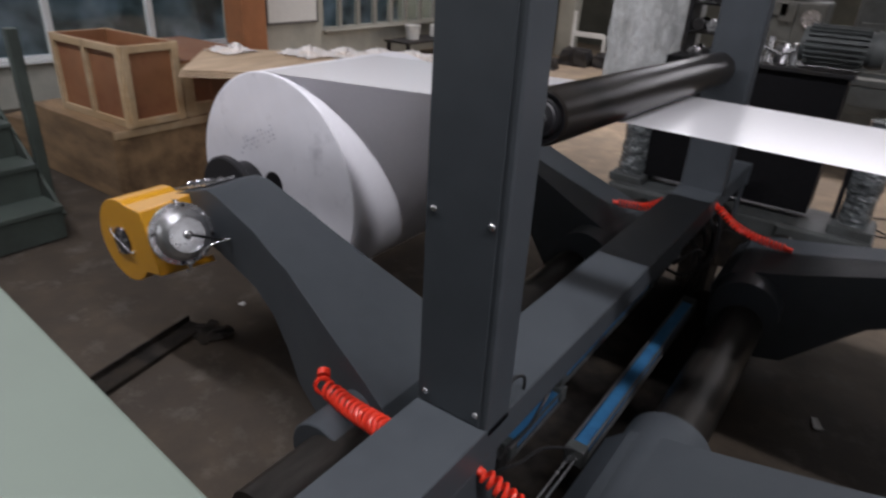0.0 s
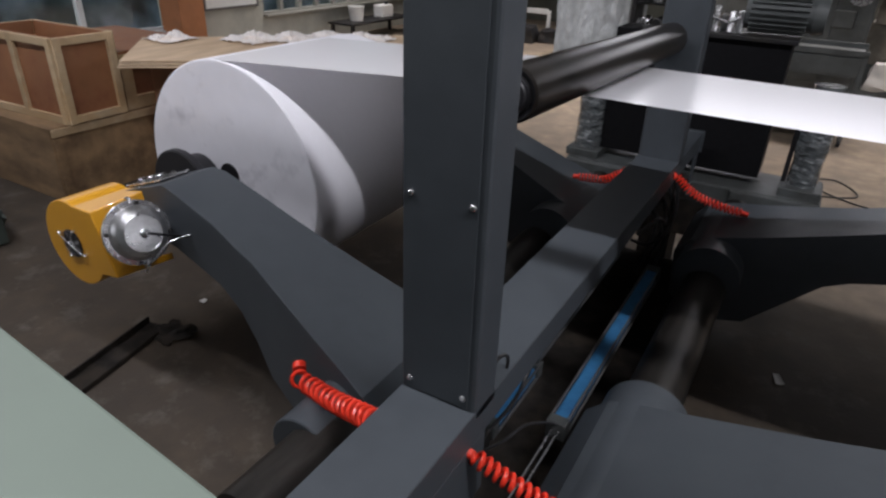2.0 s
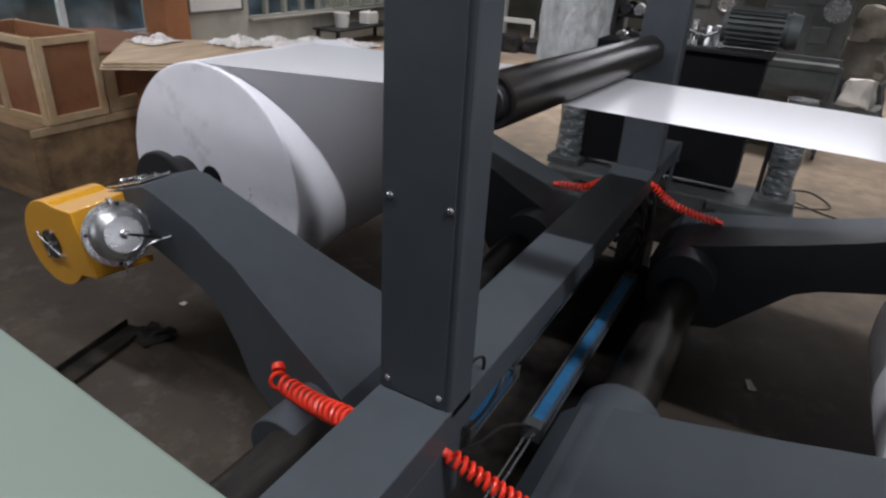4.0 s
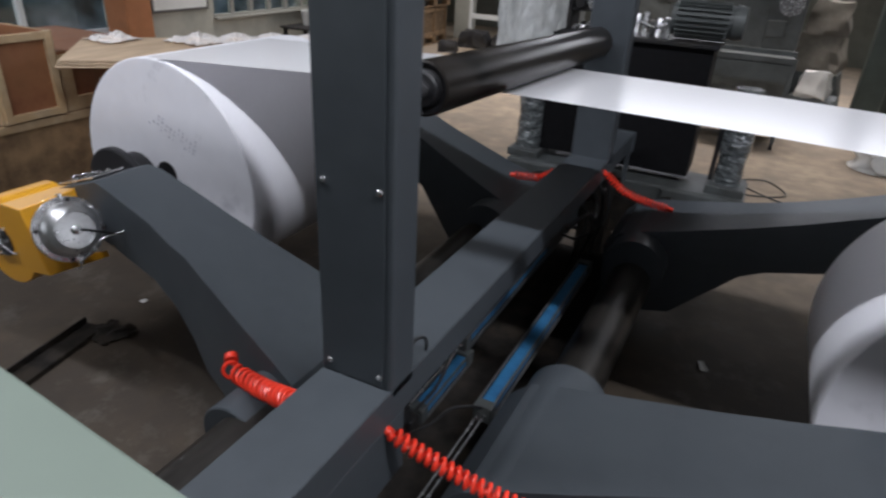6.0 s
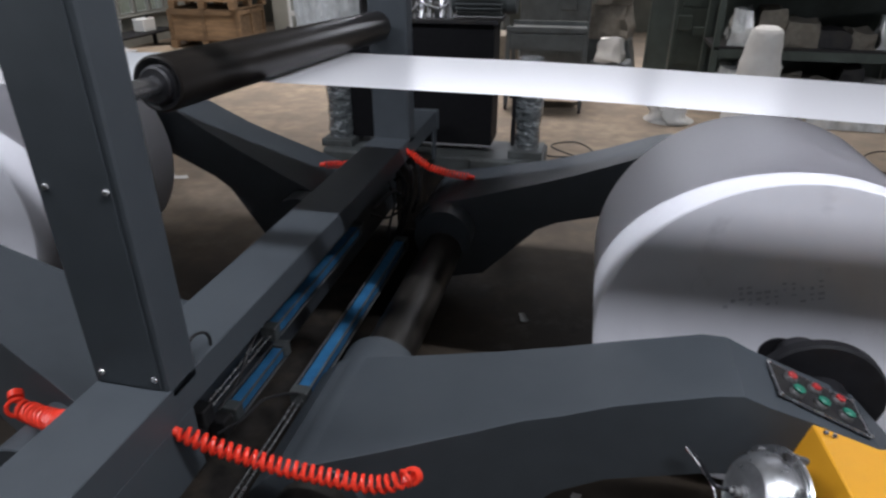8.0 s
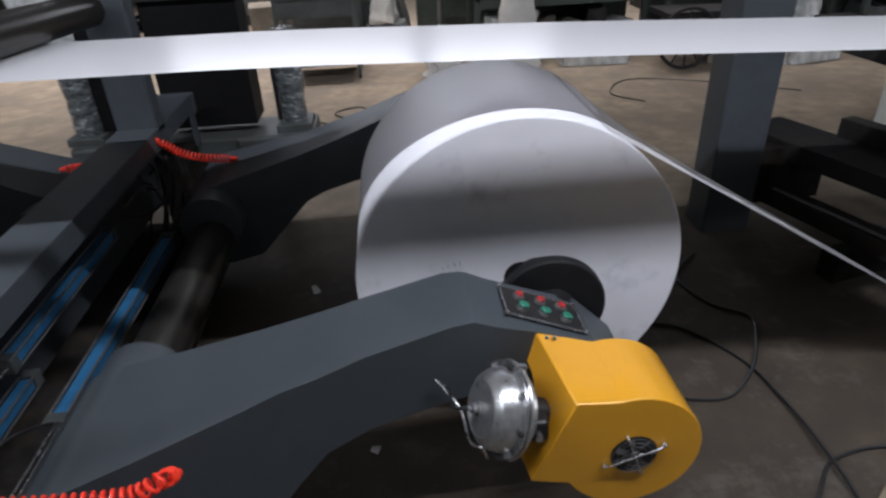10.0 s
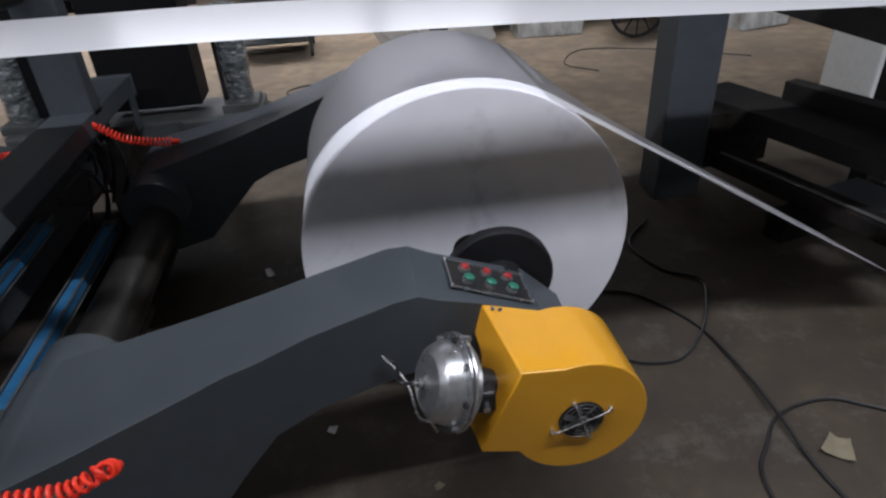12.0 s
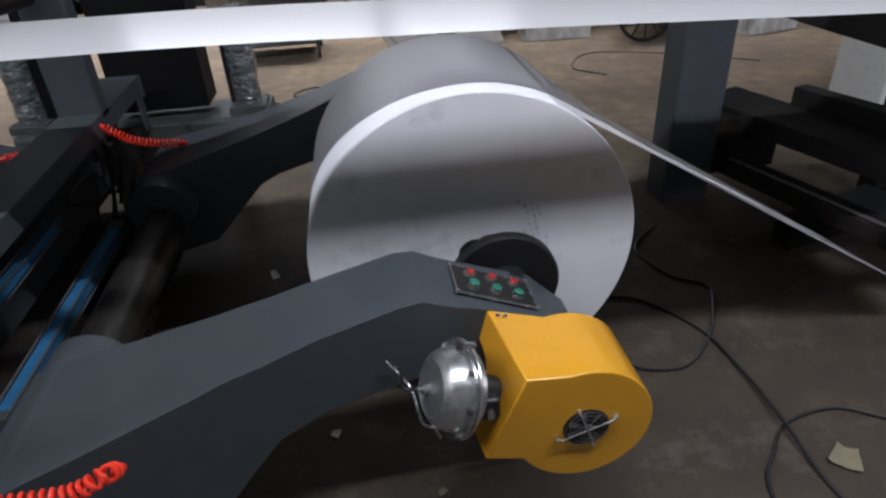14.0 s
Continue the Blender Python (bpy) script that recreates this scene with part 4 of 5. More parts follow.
board_crate(-5.3, 9.0, 0.137, 1.2, 0.95, 0.44, "far crates", "aged slatted wooden crate on a pallet", M_AGEDWOOD, True, 3, M_AGEDWOOD, 0.06)
board_crate(-5.2, 9.05, 0.74, 1.1, 0.9, 0.5, "far crates", "aged slatted wooden crate on a pallet", M_AGEDWOOD, True, -2, M_AGEDWOOD, 0.06)


def big_crates():
    c = board_crate(-3.95, 1.42, 0.49, 0.82, 0.40, 0.52, "crates by the window", "open red-brown plywood crate with pale battens", M_PLY, False, 2, M_WOOD, 0.047)
    o = (-4.1, 1.75, 0)
    low = thing("plywood_case", "large weathered plywood case under the open crate", "crate", o, group="crates by the window")
    box_part("side_panel", low, o, (-3.56, 1.75, 0.245), (0.02, 1.3, 0.486), M_OLDPLY, 0.002)
    box_part("side_panel", low, o, (-4.12, 1.11, 0.245), (1.1, 0.02, 0.486), M_OLDPLY, 0.002)
    box_part("side_panel", low, o, (-4.12, 2.39, 0.245), (1.1, 0.02, 0.486), M_OLDPLY, 0.002)
    box_part("side_panel", low, o, (-4.66, 1.75, 0.245), (0.02, 1.3, 0.486), M_OLDPLY, 0.002)
    box_part("lid", low, o, (-4.11, 1.75, 0.478), (1.08, 1.26, 0.02), M_OLDPLY, 0.002)
    board_crate(-4.1, 2.02, 0.49, 1.05, 0.72, 0.36, "crates by the window", "low red-brown plywood crate with pale battens", M_PLY, True)
    box_part("batten", low, o, (-3.544, 1.75, 0.455), (0.014, 1.28, 0.05), M_WOOD, 0.002)
    box_part("batten", low, o, (-3.543, 1.14, 0.22), (0.012, 0.05, 0.4), M_OLDPLY, 0.002)
    turn = Matrix.Rotation(radians(-48), 4, "Z")
    p = thing("plywood_sheet", "light plywood sheets lying on crates", "plywood", (-2.66, 2.33, 0.862))
    for k in range(3):
        bm = B()
        bm_box(bm, (-0.02 * k, 0.02 * k, 0.01 + 0.018 * k), (0.76, 2.0, 0.012), turn @ Matrix.Rotation(radians(1.5), 4, "Y") @ Matrix.Rotation(0.03 * (k - 1), 4, "Z"), 0.003)
        part("sheet", bm, M_LIGHTPLY, p)
    board_crate(-2.97, 2.2, 0.0, 0.42, 1.1, 0.83, "crates by the window", "closed red-brown plywood crate under plywood sheets", M_PLY, True, -48, M_PLY)
    # crumpled clear film on the sheets
    rnd = random.Random(11)
    for cx, cy, r in ((-3.47, 2.02, 0.1), (-3.05, 2.38, 0.13), (-2.86, 2.56, 0.13), (-2.66, 2.74, 0.14), (-2.45, 2.9, 0.12)):
        f = thing("plastic_film", "crumpled shiny clear film lying on plywood", "plastic film", (cx, cy, 0.915), group="crumpled film")
        bm = B()
        g = bmesh.ops.create_grid(bm, x_segments=26, y_segments=26, size=r * 1.35)
        for v in g["verts"]:
            r2 = min(1, v.co.length / (1.7 * r))
            v.co.z = 0.005 + (1 - r2 * 0.8) * (0.1 * abs(noise.noise(v.co * 13 + Vector((cx, cy, 0)))) + 0.045 * abs(noise.noise(v.co * 31 + Vector((cy, cx, 0))))) + rnd.uniform(0, 0.004)
            v.co.x += 0.03 * noise.noise(v.co * 24 + Vector((cx, 3, 0)))
            v.co.y += 0.03 * noise.noise(v.co * 24 + Vector((8, cy, 0)))
        part("film", bm, M_SHEETFILM, f)


big_crates()

def green_stair():
    o = (-3.4, 0.2, 0)
    st = thing("machine_steps", "dull green steel steps beside the machines", "steps", (-3.3, 0.44, 0))
    for k in range(3):
        box_part("tread", st, o, (-3.45 - 0.22 * k, 0.1, 0.2 + 0.2 * k), (0.24, 0.5, 0.03), M_GREENSTEEL, 0.004)
        box_part("riser", st, o, (-3.35 - 0.22 * k, 0.1, 0.1 + 0.2 * k), (0.012, 0.49, 0.17), M_GREENSTEEL, 0.002)
    box_part("stringer", st, o, (-3.75, 0.37, 0.4), (0.9, 0.02, 0.12), M_GREENSTEEL, 0.002, Matrix.Rotation(radians(42), 4, "Y"))
    box_part("post", st, o, (-3.62, 0.4, 0.58), (0.06, 0.06, 1.16), M_GREENSTEEL, 0.006)
    box_part("platform", st, o, (-4.3, 0.1, 0.78), (0.6, 0.6, 0.04), M_GREENSTEEL, 0.004)
    for x, y in ((-4.55, -0.15), (-4.55, 0.35), (-4.05, 0.35)):
        box_part("leg", st, o, (x, y, 0.38), (0.05, 0.05, 0.76), M_GREENSTEEL, 0.004)


green_stair()


def steel_cart(x, y):
    c = thing("steel_cart", "dark grey steel cart with rim on small wheels", "cart", (x, y, 0))
    o = (0, 0, 0)
    for sx in (-1, 1):
        for sy in (-1, 1):
            box_part("leg", c, o, (sx * 0.38, sy * 0.26, 0.43), (0.04, 0.04, 0.74), M_GREYMACH, 0.003)
            bm = B()
            bm_cyl(bm, (sx * 0.38 - 0.015, sy * 0.26, 0.035), (sx * 0.38 + 0.015, sy * 0.26, 0.035), 0.035, 18)
            part("wheel", bm, M_BLACK, c)
    for z in (0.15, 0.62, 0.78):
        box_part("shelf", c, o, (0, 0, z), (0.76, 0.52, 0.02), M_GREYMACH, 0.003)
    for sy in (-1, 1):
        box_part("rim", c, o, (0, sy * 0.27, 0.81), (0.8, 0.02, 0.05), M_GREYMACH, 0.003)
        box_part("apron", c, o, (0, sy * 0.265, 0.70), (0.74, 0.012, 0.14), M_GREYMACH, 0.002)


steel_cart(0.36, 5.9)


def machine(x, y, w, d, h, label, seed, material=M_GREYMACH):
    """A tall old machine: body, plinth, column, guards, handwheel and loads."""
    rnd = random.Random(seed)
    m = thing("machine_tool", label, "machine", (x, y, 0), group="old machines at the back")
    o = (0, 0, 0)
    box_part("plinth", m, o, (0, 0, 0.06), (w, d, 0.12), M_DARK, 0.01)
    box_part("body", m, o, (0, 0, h * 0.3 + 0.12), (w * 0.9, d * 0.86, h * 0.6), material, 0.03)
    box_part("head", m, o, (w * 0.1 * rnd.choice((-1, 1)), -d * 0.08, h * 0.86), (w * 0.62, d * 0.8, h * 0.3), material, 0.04)
    box_part("door", m, o, (-w * 0.15, -d * 0.44, h * 0.35), (w * 0.45, 0.02, h * 0.4), material, 0.008)
    box_part("name_plate", m, o, (w * 0.1, -d * 0.49, h * 0.86), (0.16, 0.01, 0.1), M_ALU, 0.003)
    bm = B()
    bm_lathe(bm, [(0.0, 0.03), (0.03, 0.03), (0.03, 0.012), (0.10, 0.012), (0.105, 0.02), (0.12, 0.02), (0.12, 0.0), (0.0, 0.0)], 28, Matrix.Translation((w * 0.28, -d * 0.44, h * 0.55)) @ pose(0, 0, 0, 90, 0, 0))
    part("handwheel", bm, M_STEEL, m)
    for k in range(3):
        box_part("guard", m, o, (rnd.uniform(-w / 3, w / 3), -d * 0.45, h * rnd.uniform(0.2, 0.7)), (w * rnd.uniform(0.15, 0.3), 0.06, h * rnd.uniform(0.06, 0.14)), material, 0.01)
    bm = B()
    bm_cyl(bm, (-w * 0.3, 0, h * 0.72), (w * 0.3, 0, h * 0.72), 0.05, 18)
    part("shaft", bm, M_STEEL, m)


machine(0.35, 7.2, 0.9, 0.7, 2.2, "tall dark grey machine with a metal plate", 1)
machine(2.1, 7.7, 0.8, 0.7, 1.6, "dull green old machine behind a column", 8, M_GREENSTEEL)
machine(5.4, 8.6, 1.2, 0.9, 1.7, "dull green old machine by the wall", 3, M_GREENSTEEL)
machine(7.0, 8.2, 1.2, 0.9, 1.9, "dull green old machine by the wall", 4, M_GREENSTEEL)
machine(-1.0, 9.6, 1.0, 0.8, 1.9, "dark grey machine standing by the back wall", 6)


def post(x, y, w, h, material, label, name="column"):
    bm = B()
    bm_box(bm, (x, y, h / 2), (w, w, h), bevel=0.012)
    solid(name, bm, material, label, "column", kind="structure")


post(1.54, 7.0, 0.24, 6.0, M_GREENSTEEL, "dull green square steel column of the hall", "column_1")
post(-6.38, 4.42, 0.36, 6.0, M_TERRA, "terracotta-painted square column of the hall", "column_2")
post(-4.63, 10.1, 0.3, 6.0, M_DADO, "pale grey-green painted column of the hall", "column_3")


def wrapped_bundle(x, y, z, sx, sy, sz, rnd, material, label):
    bundle = thing("wrapped_bundle", label, "bundle", (x, y, z), group="wrapped bundles")
    bundle.rotation_euler[2] = rnd.uniform(-0.25, 0.25)
    bm = B()
    bm_box(bm, (0, 0, sz / 2), (sx, sy, sz))
    bmesh.ops.subdivide_edges(bm, edges=bm.edges, cuts=6, use_grid_fill=True)
    seed = Vector((x * 3.1, y * 1.7, z))
    for v in bm.verts:
        u = v.co.z / sz
        v.co.x *= 1 - 0.18 * u * u
        v.co.y *= 1 - 0.18 * u * u
        push = Vector((noise.noise(v.co * 7 + seed), noise.noise(v.co * 7 + seed + Vector((7, 0, 0))), noise.noise(v.co * 6 + seed + Vector((0, 9, 0)))))
        v.co += push * 0.045 * (1 if v.co.z > 0.01 else 0)
    part("wrapping", bm, material, bundle)


def storage_rack(x, y, w, d, levels, seed):
    """A dark steel rack with wrapped goods on its shelves."""
    rnd = random.Random(seed)
    r = thing("storage_rack", "dark green-grey steel rack crowded with wrapped goods", "rack", (x, y, 0), group="racks at the back")
    o = (0, 0, 0)
    top = levels[-1] + 0.7
    for sx in (-1, 1):
        for sy in (-1, 1):
            box_part("upright", r, o, (sx * (w / 2 - 0.03), sy * (d / 2 - 0.03), top / 2), (0.06, 0.06, top), M_GREENSTEEL, 0.004)
    box_part("back_panel", r, o, (0, d / 2 - 0.02, top / 2), (w - 0.13, 0.012, top), M_GREENSTEEL, 0.002)
    for h in levels:
        box_part("shelf", r, o, (0, 0, h), (w - 0.01, d, 0.04), M_DARK, 0.004)
        box_part("shelf_beam", r, o, (0, -d / 2 + 0.01, h - 0.05), (w - 0.12, 0.03, 0.09), M_GREENSTEEL, 0.004)
        n = int(w / 0.3)
        for k in range(n):
            sx, sz = rnd.uniform(0.2, 0.34), rnd.uniform(0.12, 0.34)
            mm, lab = rnd.choice(((M_FILM, "goods wrapped in wrinkled clear film on a rack"), (M_SACK, "grey-brown sagging sack on a rack"), (M_GREYMACH, "dark grey covered machine part on a rack"), (M_DARK, "black oily machine part on a rack"), (M_FILM, "goods wrapped in wrinkled clear film on a rack")))
            wrapped_bundle(x - w / 2 + 0.28 + (w - 0.5) * k / max(1, n - 1), y - 0.05, h + 0.021, sx, d * 0.7, sz, rnd, mm, lab)


storage_rack(2.95, 6.45, 1.9, 0.7, (0.12, 0.62, 1.2), 5)
storage_rack(4.95, 6.2, 1.9, 0.7, (0.12, 0.7, 1.25), 9)
storage_rack(6.95, 5.9, 1.9, 0.7, (0.12, 0.6, 1.2), 12)
heap = random.Random(4)
for hx, hy, hz, sx, sy, sz, mm, lab in (
    (0.98, 7.6, 0.0, 0.7, 0.6, 0.5, M_GREYMACH, "dark grey covered machine part on the floor"),
    (0.98, 7.55, 0.5, 0.55, 0.5, 0.4, M_SACK, "grey-brown sagging sack on a covered part"),
    (1.02, 7.5, 0.9, 0.42, 0.4, 0.34, M_SACK, "grey-brown sagging sack on top of a heap"),
    (1.05, 7.0, 0.0, 0.5, 0.4, 0.3, M_GREYMACH, "dark grey covered machine part on the floor"),
    (1.02, 6.98, 0.3, 0.3, 0.26, 0.26, M_WHITE, "dull white cloth bundle on a covered part"),
    (3.2, 5.75, 0.0, 0.7, 0.4, 0.28, M_FILM, "goods wrapped in wrinkled clear film on the floor"),
    (5.25, 5.3, 0.0, 0.6, 0.4, 0.24, M_FILM, "goods wrapped in wrinkled clear film on the floor"),
):
    wrapped_bundle(hx, hy, hz, sx, sy, sz, heap, mm, lab)


def wall_bench():
    b = thing("low_bench", "low dark bench under the window", "bench", (-6.2, 8.0, 0))
    o = (0, 0, 0)
    box_part("top", b, o, (0, 0, 0.265), (0.5, 1.7, 0.03), M_DARK, 0.004)
    for sx in (-1, 1):
        for sy in (-1, 1):
            box_part("leg", b, o, (sx * 0.2, sy * 0.78, 0.125), (0.05, 0.05, 0.25), M_DARK, 0.003)
    k = thing("bucket", "dull white plastic bucket on a low bench", "bucket", (-6.2, 7.58, 0.281))
    bm = B()
    bm_lathe(bm, [(0, 0.004), (0.1, 0.004), (0.1, 0.0), (0.104, 0.002), (0.125, 0.2), (0.132, 0.205), (0.132, 0.22), (0.122, 0.22), (0.1, 0.01)], 28)
    part("pail", bm, M_WHITEPAINT, k)
    bm = B()
    bm_sweep(bm, [(0.13 * math.cos(t * math.pi / 12), 0.04 * math.sin(t * math.pi / 12), 0.2 - 0.1 * math.sin(t * math.pi / 12)) for t in range(13)], 0.004, 6)
    part("handle", bm, M_DULL, k)
    c = thing("white_canister", "white metal canister on a low bench", "canister", (-6.15, 8.25, 0.281))
    bm = B()
    bm_box(bm, (0, 0, 0.1), (0.2, 0.3, 0.2), bevel=0.02)
    part("body", bm, M_WHITEPAINT, c)
    bm = B()
    bm_cyl(bm, (0, 0.08, 0.2), (0, 0.08, 0.235), 0.03, 16)
    part("cap", bm, M_BLACK, c)
    f = thing("metal_stand", "white painted steel stand on the floor", "stand", (-4.05, 9.7, 0))
    for x, h in ((-0.28, 0.8), (0.3, 0.46)):
        box_part("upright", f, o, (x, 0, h / 2), (0.05, 0.05, h), M_WHITEPAINT, 0.004)
    box_part("crossbar", f, o, (0.01, 0, 0.44), (0.53, 0.045, 0.08), M_WHITEPAINT, 0.004)
    box_part("foot", f, o, (0.01, 0.0, 0.02), (0.5, 0.3, 0.04), M_GREYMACH, 0.004)


wall_bench()
scraps = random.Random(17)
for x, y, sx, sz in ((-4.0, 9.2, 0.5, 0.26), (-3.55, 9.4, 0.4, 0.2), (-4.15, 8.5, 0.3, 0.16)):
    wrapped_bundle(x, y, 0.0, sx, 0.32, sz, scraps, M_DARK, "black oily machine parts heaped on the floor")


def spindle_rack(x, y):
    r = thing("spindle_rack", "dark rack stacked with round steel spindles", "rack", (x, y, 0.64))
    r.scale = (0.61, 0.61, 0.61)
    o = (0, 0, 0)
    for sx in (-1, 1):
        box_part("upright", r, o, (sx * 0.22, 0, 0.375), (0.04, 0.3, 2.85), M_DARK)
    box_part("foot", r, o, (0, 0, -1.03), (0.6, 0.5, 0.04), M_DARK)
    for i in range(6):
        box_part("shelf", r, o, (0, 0, 0.4 + 0.24 * i), (0.4, 0.28, 0.02), M_DARK)
        for k in range(3):
            bm = B()
            bm_lathe(bm, [(0, -0.14), (0.05, -0.14), (0.055, -0.1), (0.03, -0.09), (0.03, 0.09), (0.055, 0.1), (0.05, 0.14), (0, 0.14)], 20, Matrix.Translation((-0.125 + 0.125 * k, -0.03, 0.467 + 0.24 * i)) @ pose(0, 0, 0, 90, 0, 0))
            part("spindle", bm, M_DARK if (i + k) % 2 else M_STEEL, r)


spindle_rack(-0.42, 2.95)


def white_bag(x, y, r, h, label, sway, taper):
    rnd = random.Random(int(x * 31))
    bm = B()
    prof = [(0, 0)] + [(r * (1 - taper * k / 15) * (1 + rnd.uniform(-0.025, 0.025)), h * 0.94 * k / 15) for k in range(16)] + [(r * (1 - taper) * 0.9, h * 0.975), (r * (1 - taper) * 0.6, h), (0, h * 1.01)]
    bm_lathe(bm, prof, 36, Matrix())
    for v in bm.verts:
        v.co += Vector((noise.noise(v.co * 6), noise.noise(v.co * 6 + Vector((9, 0, 0))), 0)) * sway * (v.co.z > 0.01)
    ob = thing("white_sack", label, "sack", (x, y, 0), group="white sacks")
    part("cloth", bm, M_WHITE, ob)


white_bag(1.62, 5.6, 0.24, 0.36, "crumpled white sack standing on the floor", 0.12, 0.25)
white_bag(2.4, 5.8, 0.26, 0.88, "tall white film bundle standing on the floor", 0.02, 0.46)
bm = B()
bm_box(bm, (4.85, 3.0, 0.3), (0.6, 0.5, 0.6), bevel=0.015)
box_ob = thing("white_box", "plain white metal box on the floor", "box", (0, 0, 0))
part("body", bm, M_WHITEPAINT, box_ob)


def spoked_wheel(x, y):
    w = thing("hand_trolley", "dark trolley with a large spoked wheel", "trolley", (x, y, 0))
    bm = B()
    ring = [(0.28 * math.cos(k * math.pi / 20), 0, 0.3 + 0.28 * math.sin(k * math.pi / 20)) for k in range(41)]
    bm_sweep(bm, ring, 0.018, 8)
    wh = part("wheel", bm, M_DARK, w)
    for k in range(6):
        t = k * math.pi / 6
        bm = B()
        bm_cyl(bm, (0.27 * math.cos(t), 0, 0.3 + 0.27 * math.sin(t)), (-0.27 * math.cos(t), 0, 0.3 - 0.27 * math.sin(t)), 0.008, 8)
        part("spoke", bm, M_DARK, wh)
    box_part("bed", w, (0, 0, 0), (0.3, 0.3, 0.5), (1.0, 0.5, 0.06), M_DARK)
    box_part("leg", w, (0, 0, 0), (0.75, 0.3, 0.24), (0.05, 0.05, 0.48), M_DARK)


spoked_wheel(3.95, 5.15)


def carton(x, y, z, w, d, h, ang, material, label):
    c = thing("carton", label, "box", (x, y, z), group="goods piled at the back")
    c.rotation_euler[2] = radians(ang)
    box_part("body", c, (0, 0, 0), (0, 0, h / 2), (w, d, h), material, 0.006)
    for s in (-1, 1):
        box_part("flap", c, (0, 0, 0), (0, s * d / 4, h + 0.003), (w, d / 2 - 0.004, 0.006), material, 0.001)


M_CARTON = mat("grey_brown_cardboard", (0.22, 0.19, 0.15), 0.8, grain=0.12, scale=6, stain=(0.15, 0.125, 0.1), sscale=4)
for x, y, z, w, d, h2, a, mm, lab in (
    (4.55, 5.5, 0.0, 0.5, 0.42, 0.3, -7, M_CARTON, "grey-brown cardboard box on the floor"),
    (-4.95, 1.35, 0.0, 0.55, 0.45, 0.3, 12, M_AGEDWOOD, "low brown wooden box beside a plywood case"),
    (-0.35, 7.6, 0.0, 0.6, 0.5, 0.5, 10, M_CARTON, "grey-brown cardboard box on the floor"),
):
    carton(x, y, z, w, d, h2, a, mm, lab)


# ---- on the floor ----
def cable(ctrl, r=0.006):
    bm = B()
    bm_sweep(bm, smooth_path(ctrl, 14), r, 8)
    solid("floor_cable", bm, M_CABLE, "black rubber cable lying loose on the concrete floor", "cable", group="floor cables")


cable([(1.85, 1.2, 0.007), (2.05, 1.17, 0.007), (2.177, 1.122, 0.007), (2.285, 0.98, 0.007), (2.347, 0.823, 0.007), (2.36, 0.57, 0.018), (2.351, 0.361, 0.026), (2.354, 0.122, 0.007), (2.42, -0.3, 0.007)], 0.0062)
cable([(1.86, 0.86, 0.007), (1.976, 0.751, 0.007), (2.064, 0.703, 0.007), (2.196, 0.707, 0.007), (2.336, 0.825, 0.026), (2.458, 1.021, 0.007), (2.5, 1.158, 0.007), (2.375, 1.275, 0.007), (2.327, 1.507, 0.007), (2.5, 1.7, 0.007)], 0.0062)
cable([(2.16, -0.2, 0.007), (2.17, 0.145, 0.007), (2.264, 0.285, 0.007), (2.37, 0.385, 0.007), (2.55, 0.418, 0.007), (2.669, 0.362, 0.007), (2.9, 0.2, 0.007)], 0.0062)
cable([(0.35, 4.3, 0.007), (0.6, 4.15, 0.007), (0.9, 4.3, 0.007), (0.75, 4.6, 0.007), (0.55, 4.4, 0.014), (0.95, 4.1, 0.007), (1.4, 4.2, 0.007)], 0.006)
cable([(3.2, 4.2, 0.007), (3.0, 4.5, 0.007), (3.3, 4.9, 0.007), (3.9, 4.7, 0.007), (4.6, 4.2, 0.007)], 0.005)


def scrap(x, y, w, d, ang, material, label, curl=0.01):
    bm = B()
    g = bmesh.ops.create_grid(bm, x_segments=6, y_segments=4, size=0.5)
    for v in g["verts"]:
        v.co = Vector((v.co.x * w * (1 - 0.5 * v.co.y), v.co.y * d, 0.003 + curl * (v.co.x * 2) ** 2 + curl * 0.5 * (1 + noise.noise(v.co * 5 + Vector((x, y, 0))))))
    ob = solid("paper_scrap", bm, material, label, "scrap", group="scraps on the floor")
    ob.location = (x, y, 0)
    ob.rotation_euler[2] = radians(ang)


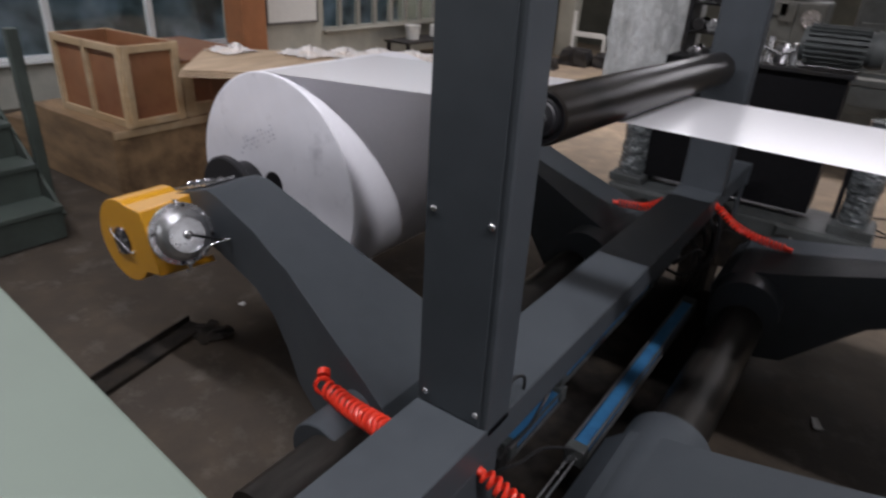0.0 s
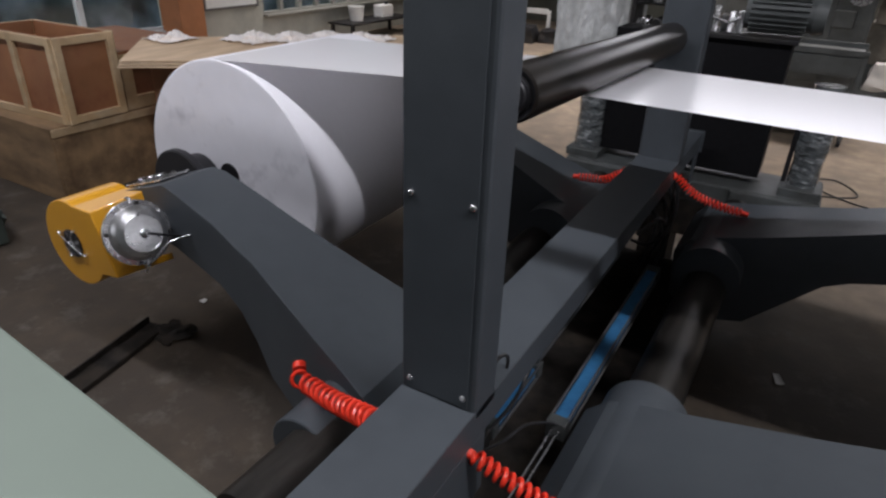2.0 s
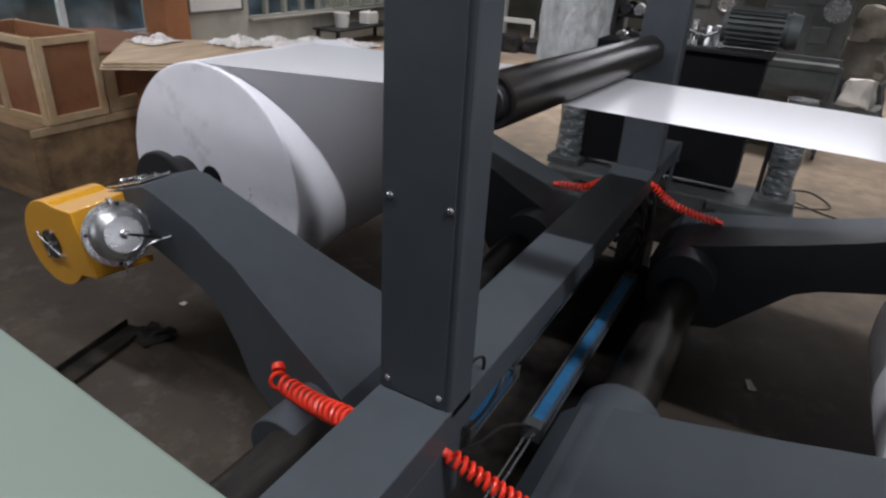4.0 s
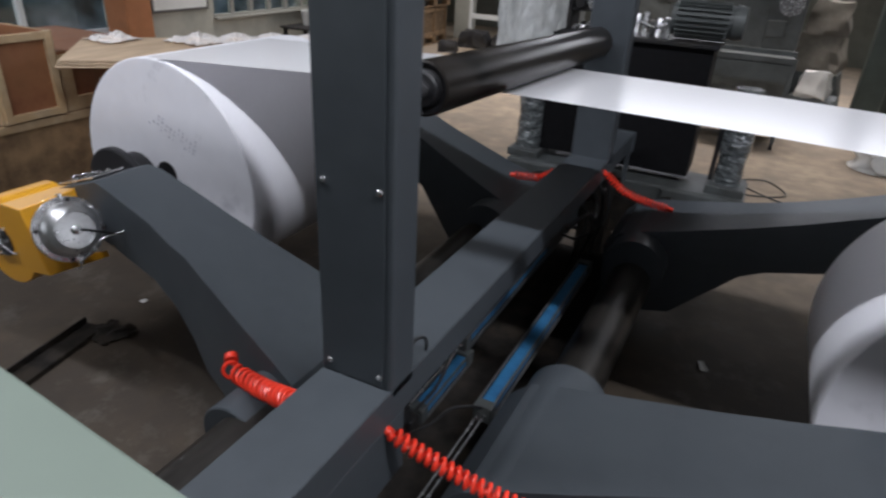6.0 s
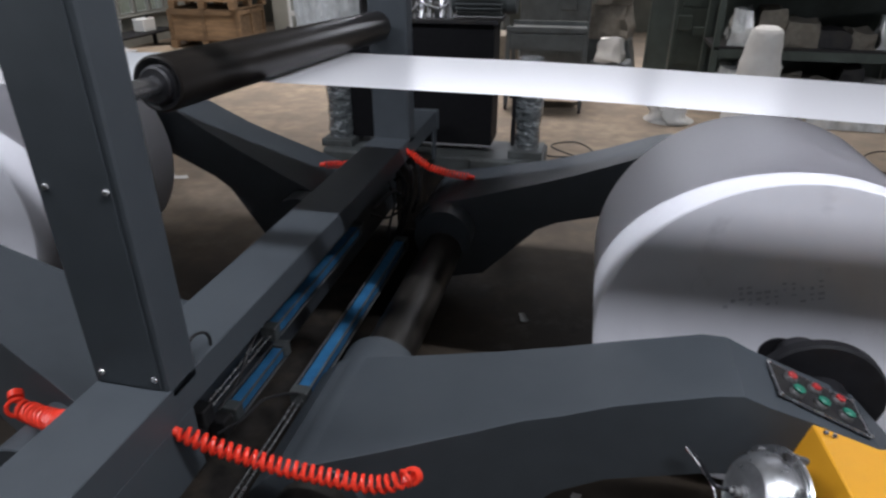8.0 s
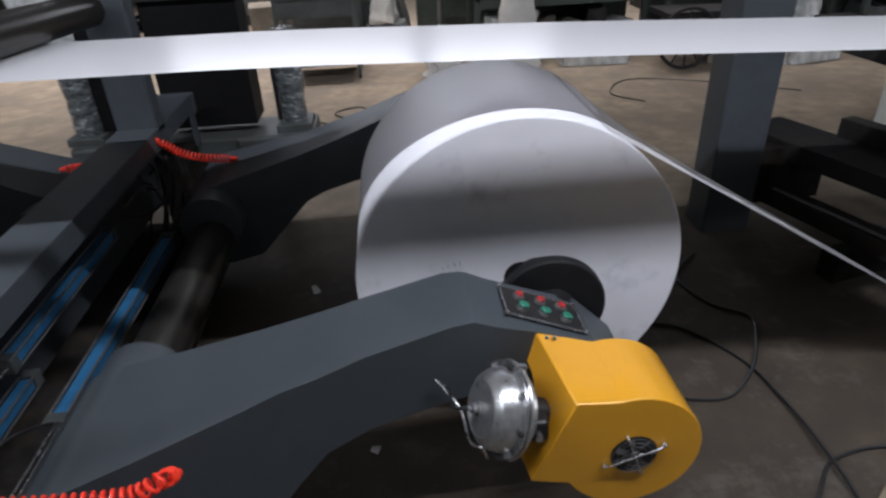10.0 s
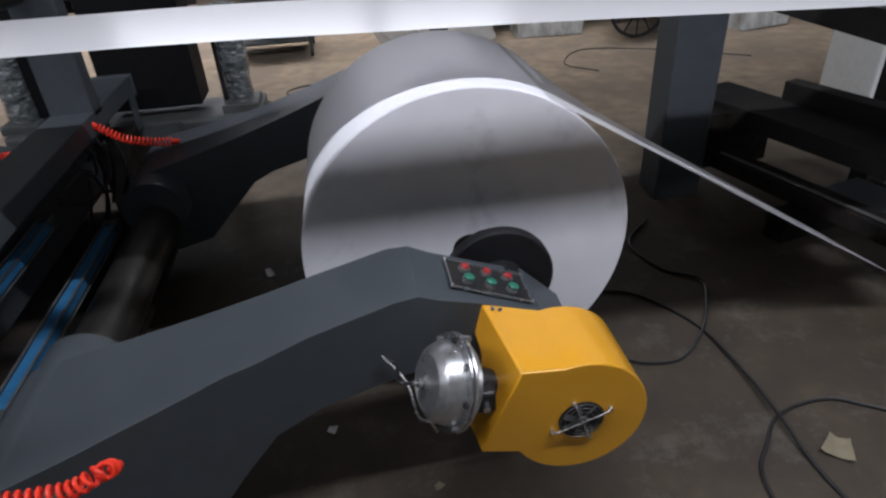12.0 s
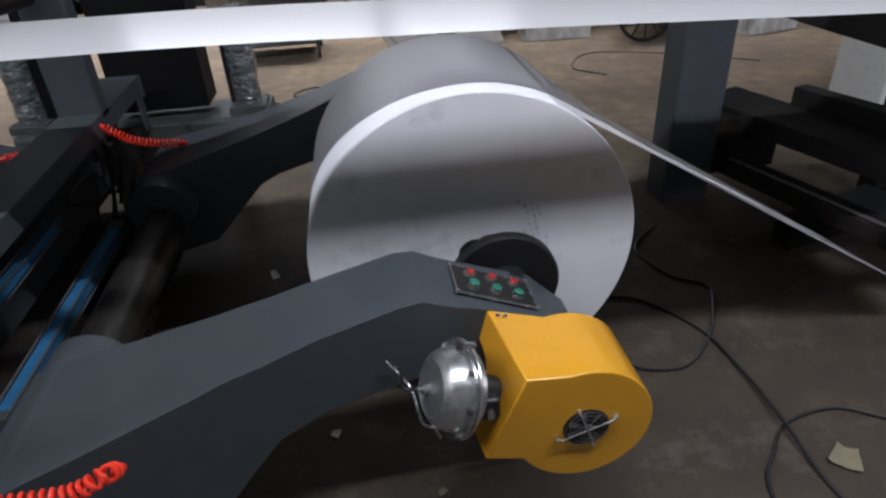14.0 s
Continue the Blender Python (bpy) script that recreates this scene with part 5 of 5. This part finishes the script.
scrap(2.46, 0.225, 0.075, 0.085, -40, M_LEAF, "tan torn paper scrap on the concrete floor", 0.012)
scrap(0.612, 1.66, 0.03, 0.075, 20, M_WHITE, "small white paper scrap on the floor", 0.004)
scrap(-1.868, 0.767, 0.03, 0.03, 0, M_WHITE, "small white paper scrap on the floor", 0.004)
scrap(-2.165, 3.03, 0.16, 0.07, 10, M_WHITE, "small white paper scrap on the floor", 0.006)
scrap(1.22, 0.33, 0.028, 0.022, 30, M_LEAF, "small tan paper scrap on the floor", 0.004)
scrap(0.9, 0.62, 0.03, 0.03, 70, M_WHITE, "small white paper scrap on the floor", 0.004)

ang_iron = thing("angle_iron", "dark rusty steel angle lying on the floor", "steel bar", (-1.8, 0.2, 0))
bm = B()
rz = Matrix.Rotation(radians(12), 4, "Z")
bm_box(bm, (0, 0, 0.012), (0.105, 0.62, 0.024), rz, 0.004)
bm_box(bm, rz @ Vector((-0.047, 0, 0.037)), (0.01, 0.62, 0.026), rz, 0.002)
part("steel_angle", bm, M_OIL_SHADE, ang_iron)
rag_bm = B()
g = bmesh.ops.create_grid(rag_bm, x_segments=12, y_segments=12, size=0.085)
for v in g["verts"]:
    v.co.z = 0.006 + 0.028 * abs(noise.noise(v.co * 14)) + (0.008 if v.co.length < 0.08 else 0)
    v.co.x *= 1 + 0.35 * noise.noise(v.co * 22)
    v.co.y *= 0.9 + 0.4 * noise.noise(v.co * 25 + Vector((3, 0, 0)))
rag = thing("black_rag", "crumpled black rag on the floor", "rag", (-1.77, 0.5, 0.0))
part("cloth", rag_bm, M_OIL_SHADE, rag)


def motions():
    for r, w, a0 in ((roll_l, 128.0, -26.0), (roll_r, 135.0, -5.0 - 135.0 * 13.4)):
        p = r.location.copy()
        walk(r, [(k * 0.25, pose(p.x, p.y, p.z, 0, a0 + w * k * 0.25, 0)) for k in range(57)])
    p = guide.location.copy()
    tilt = pose(p.x, p.y, p.z, -math.degrees(math.atan(GSLOPE)), 0, 0)
    walk(guide, [(k * 0.05, tilt @ pose(0, 0, 0, 0, -50.0 * k, 0)) for k in range(281)])


motions()
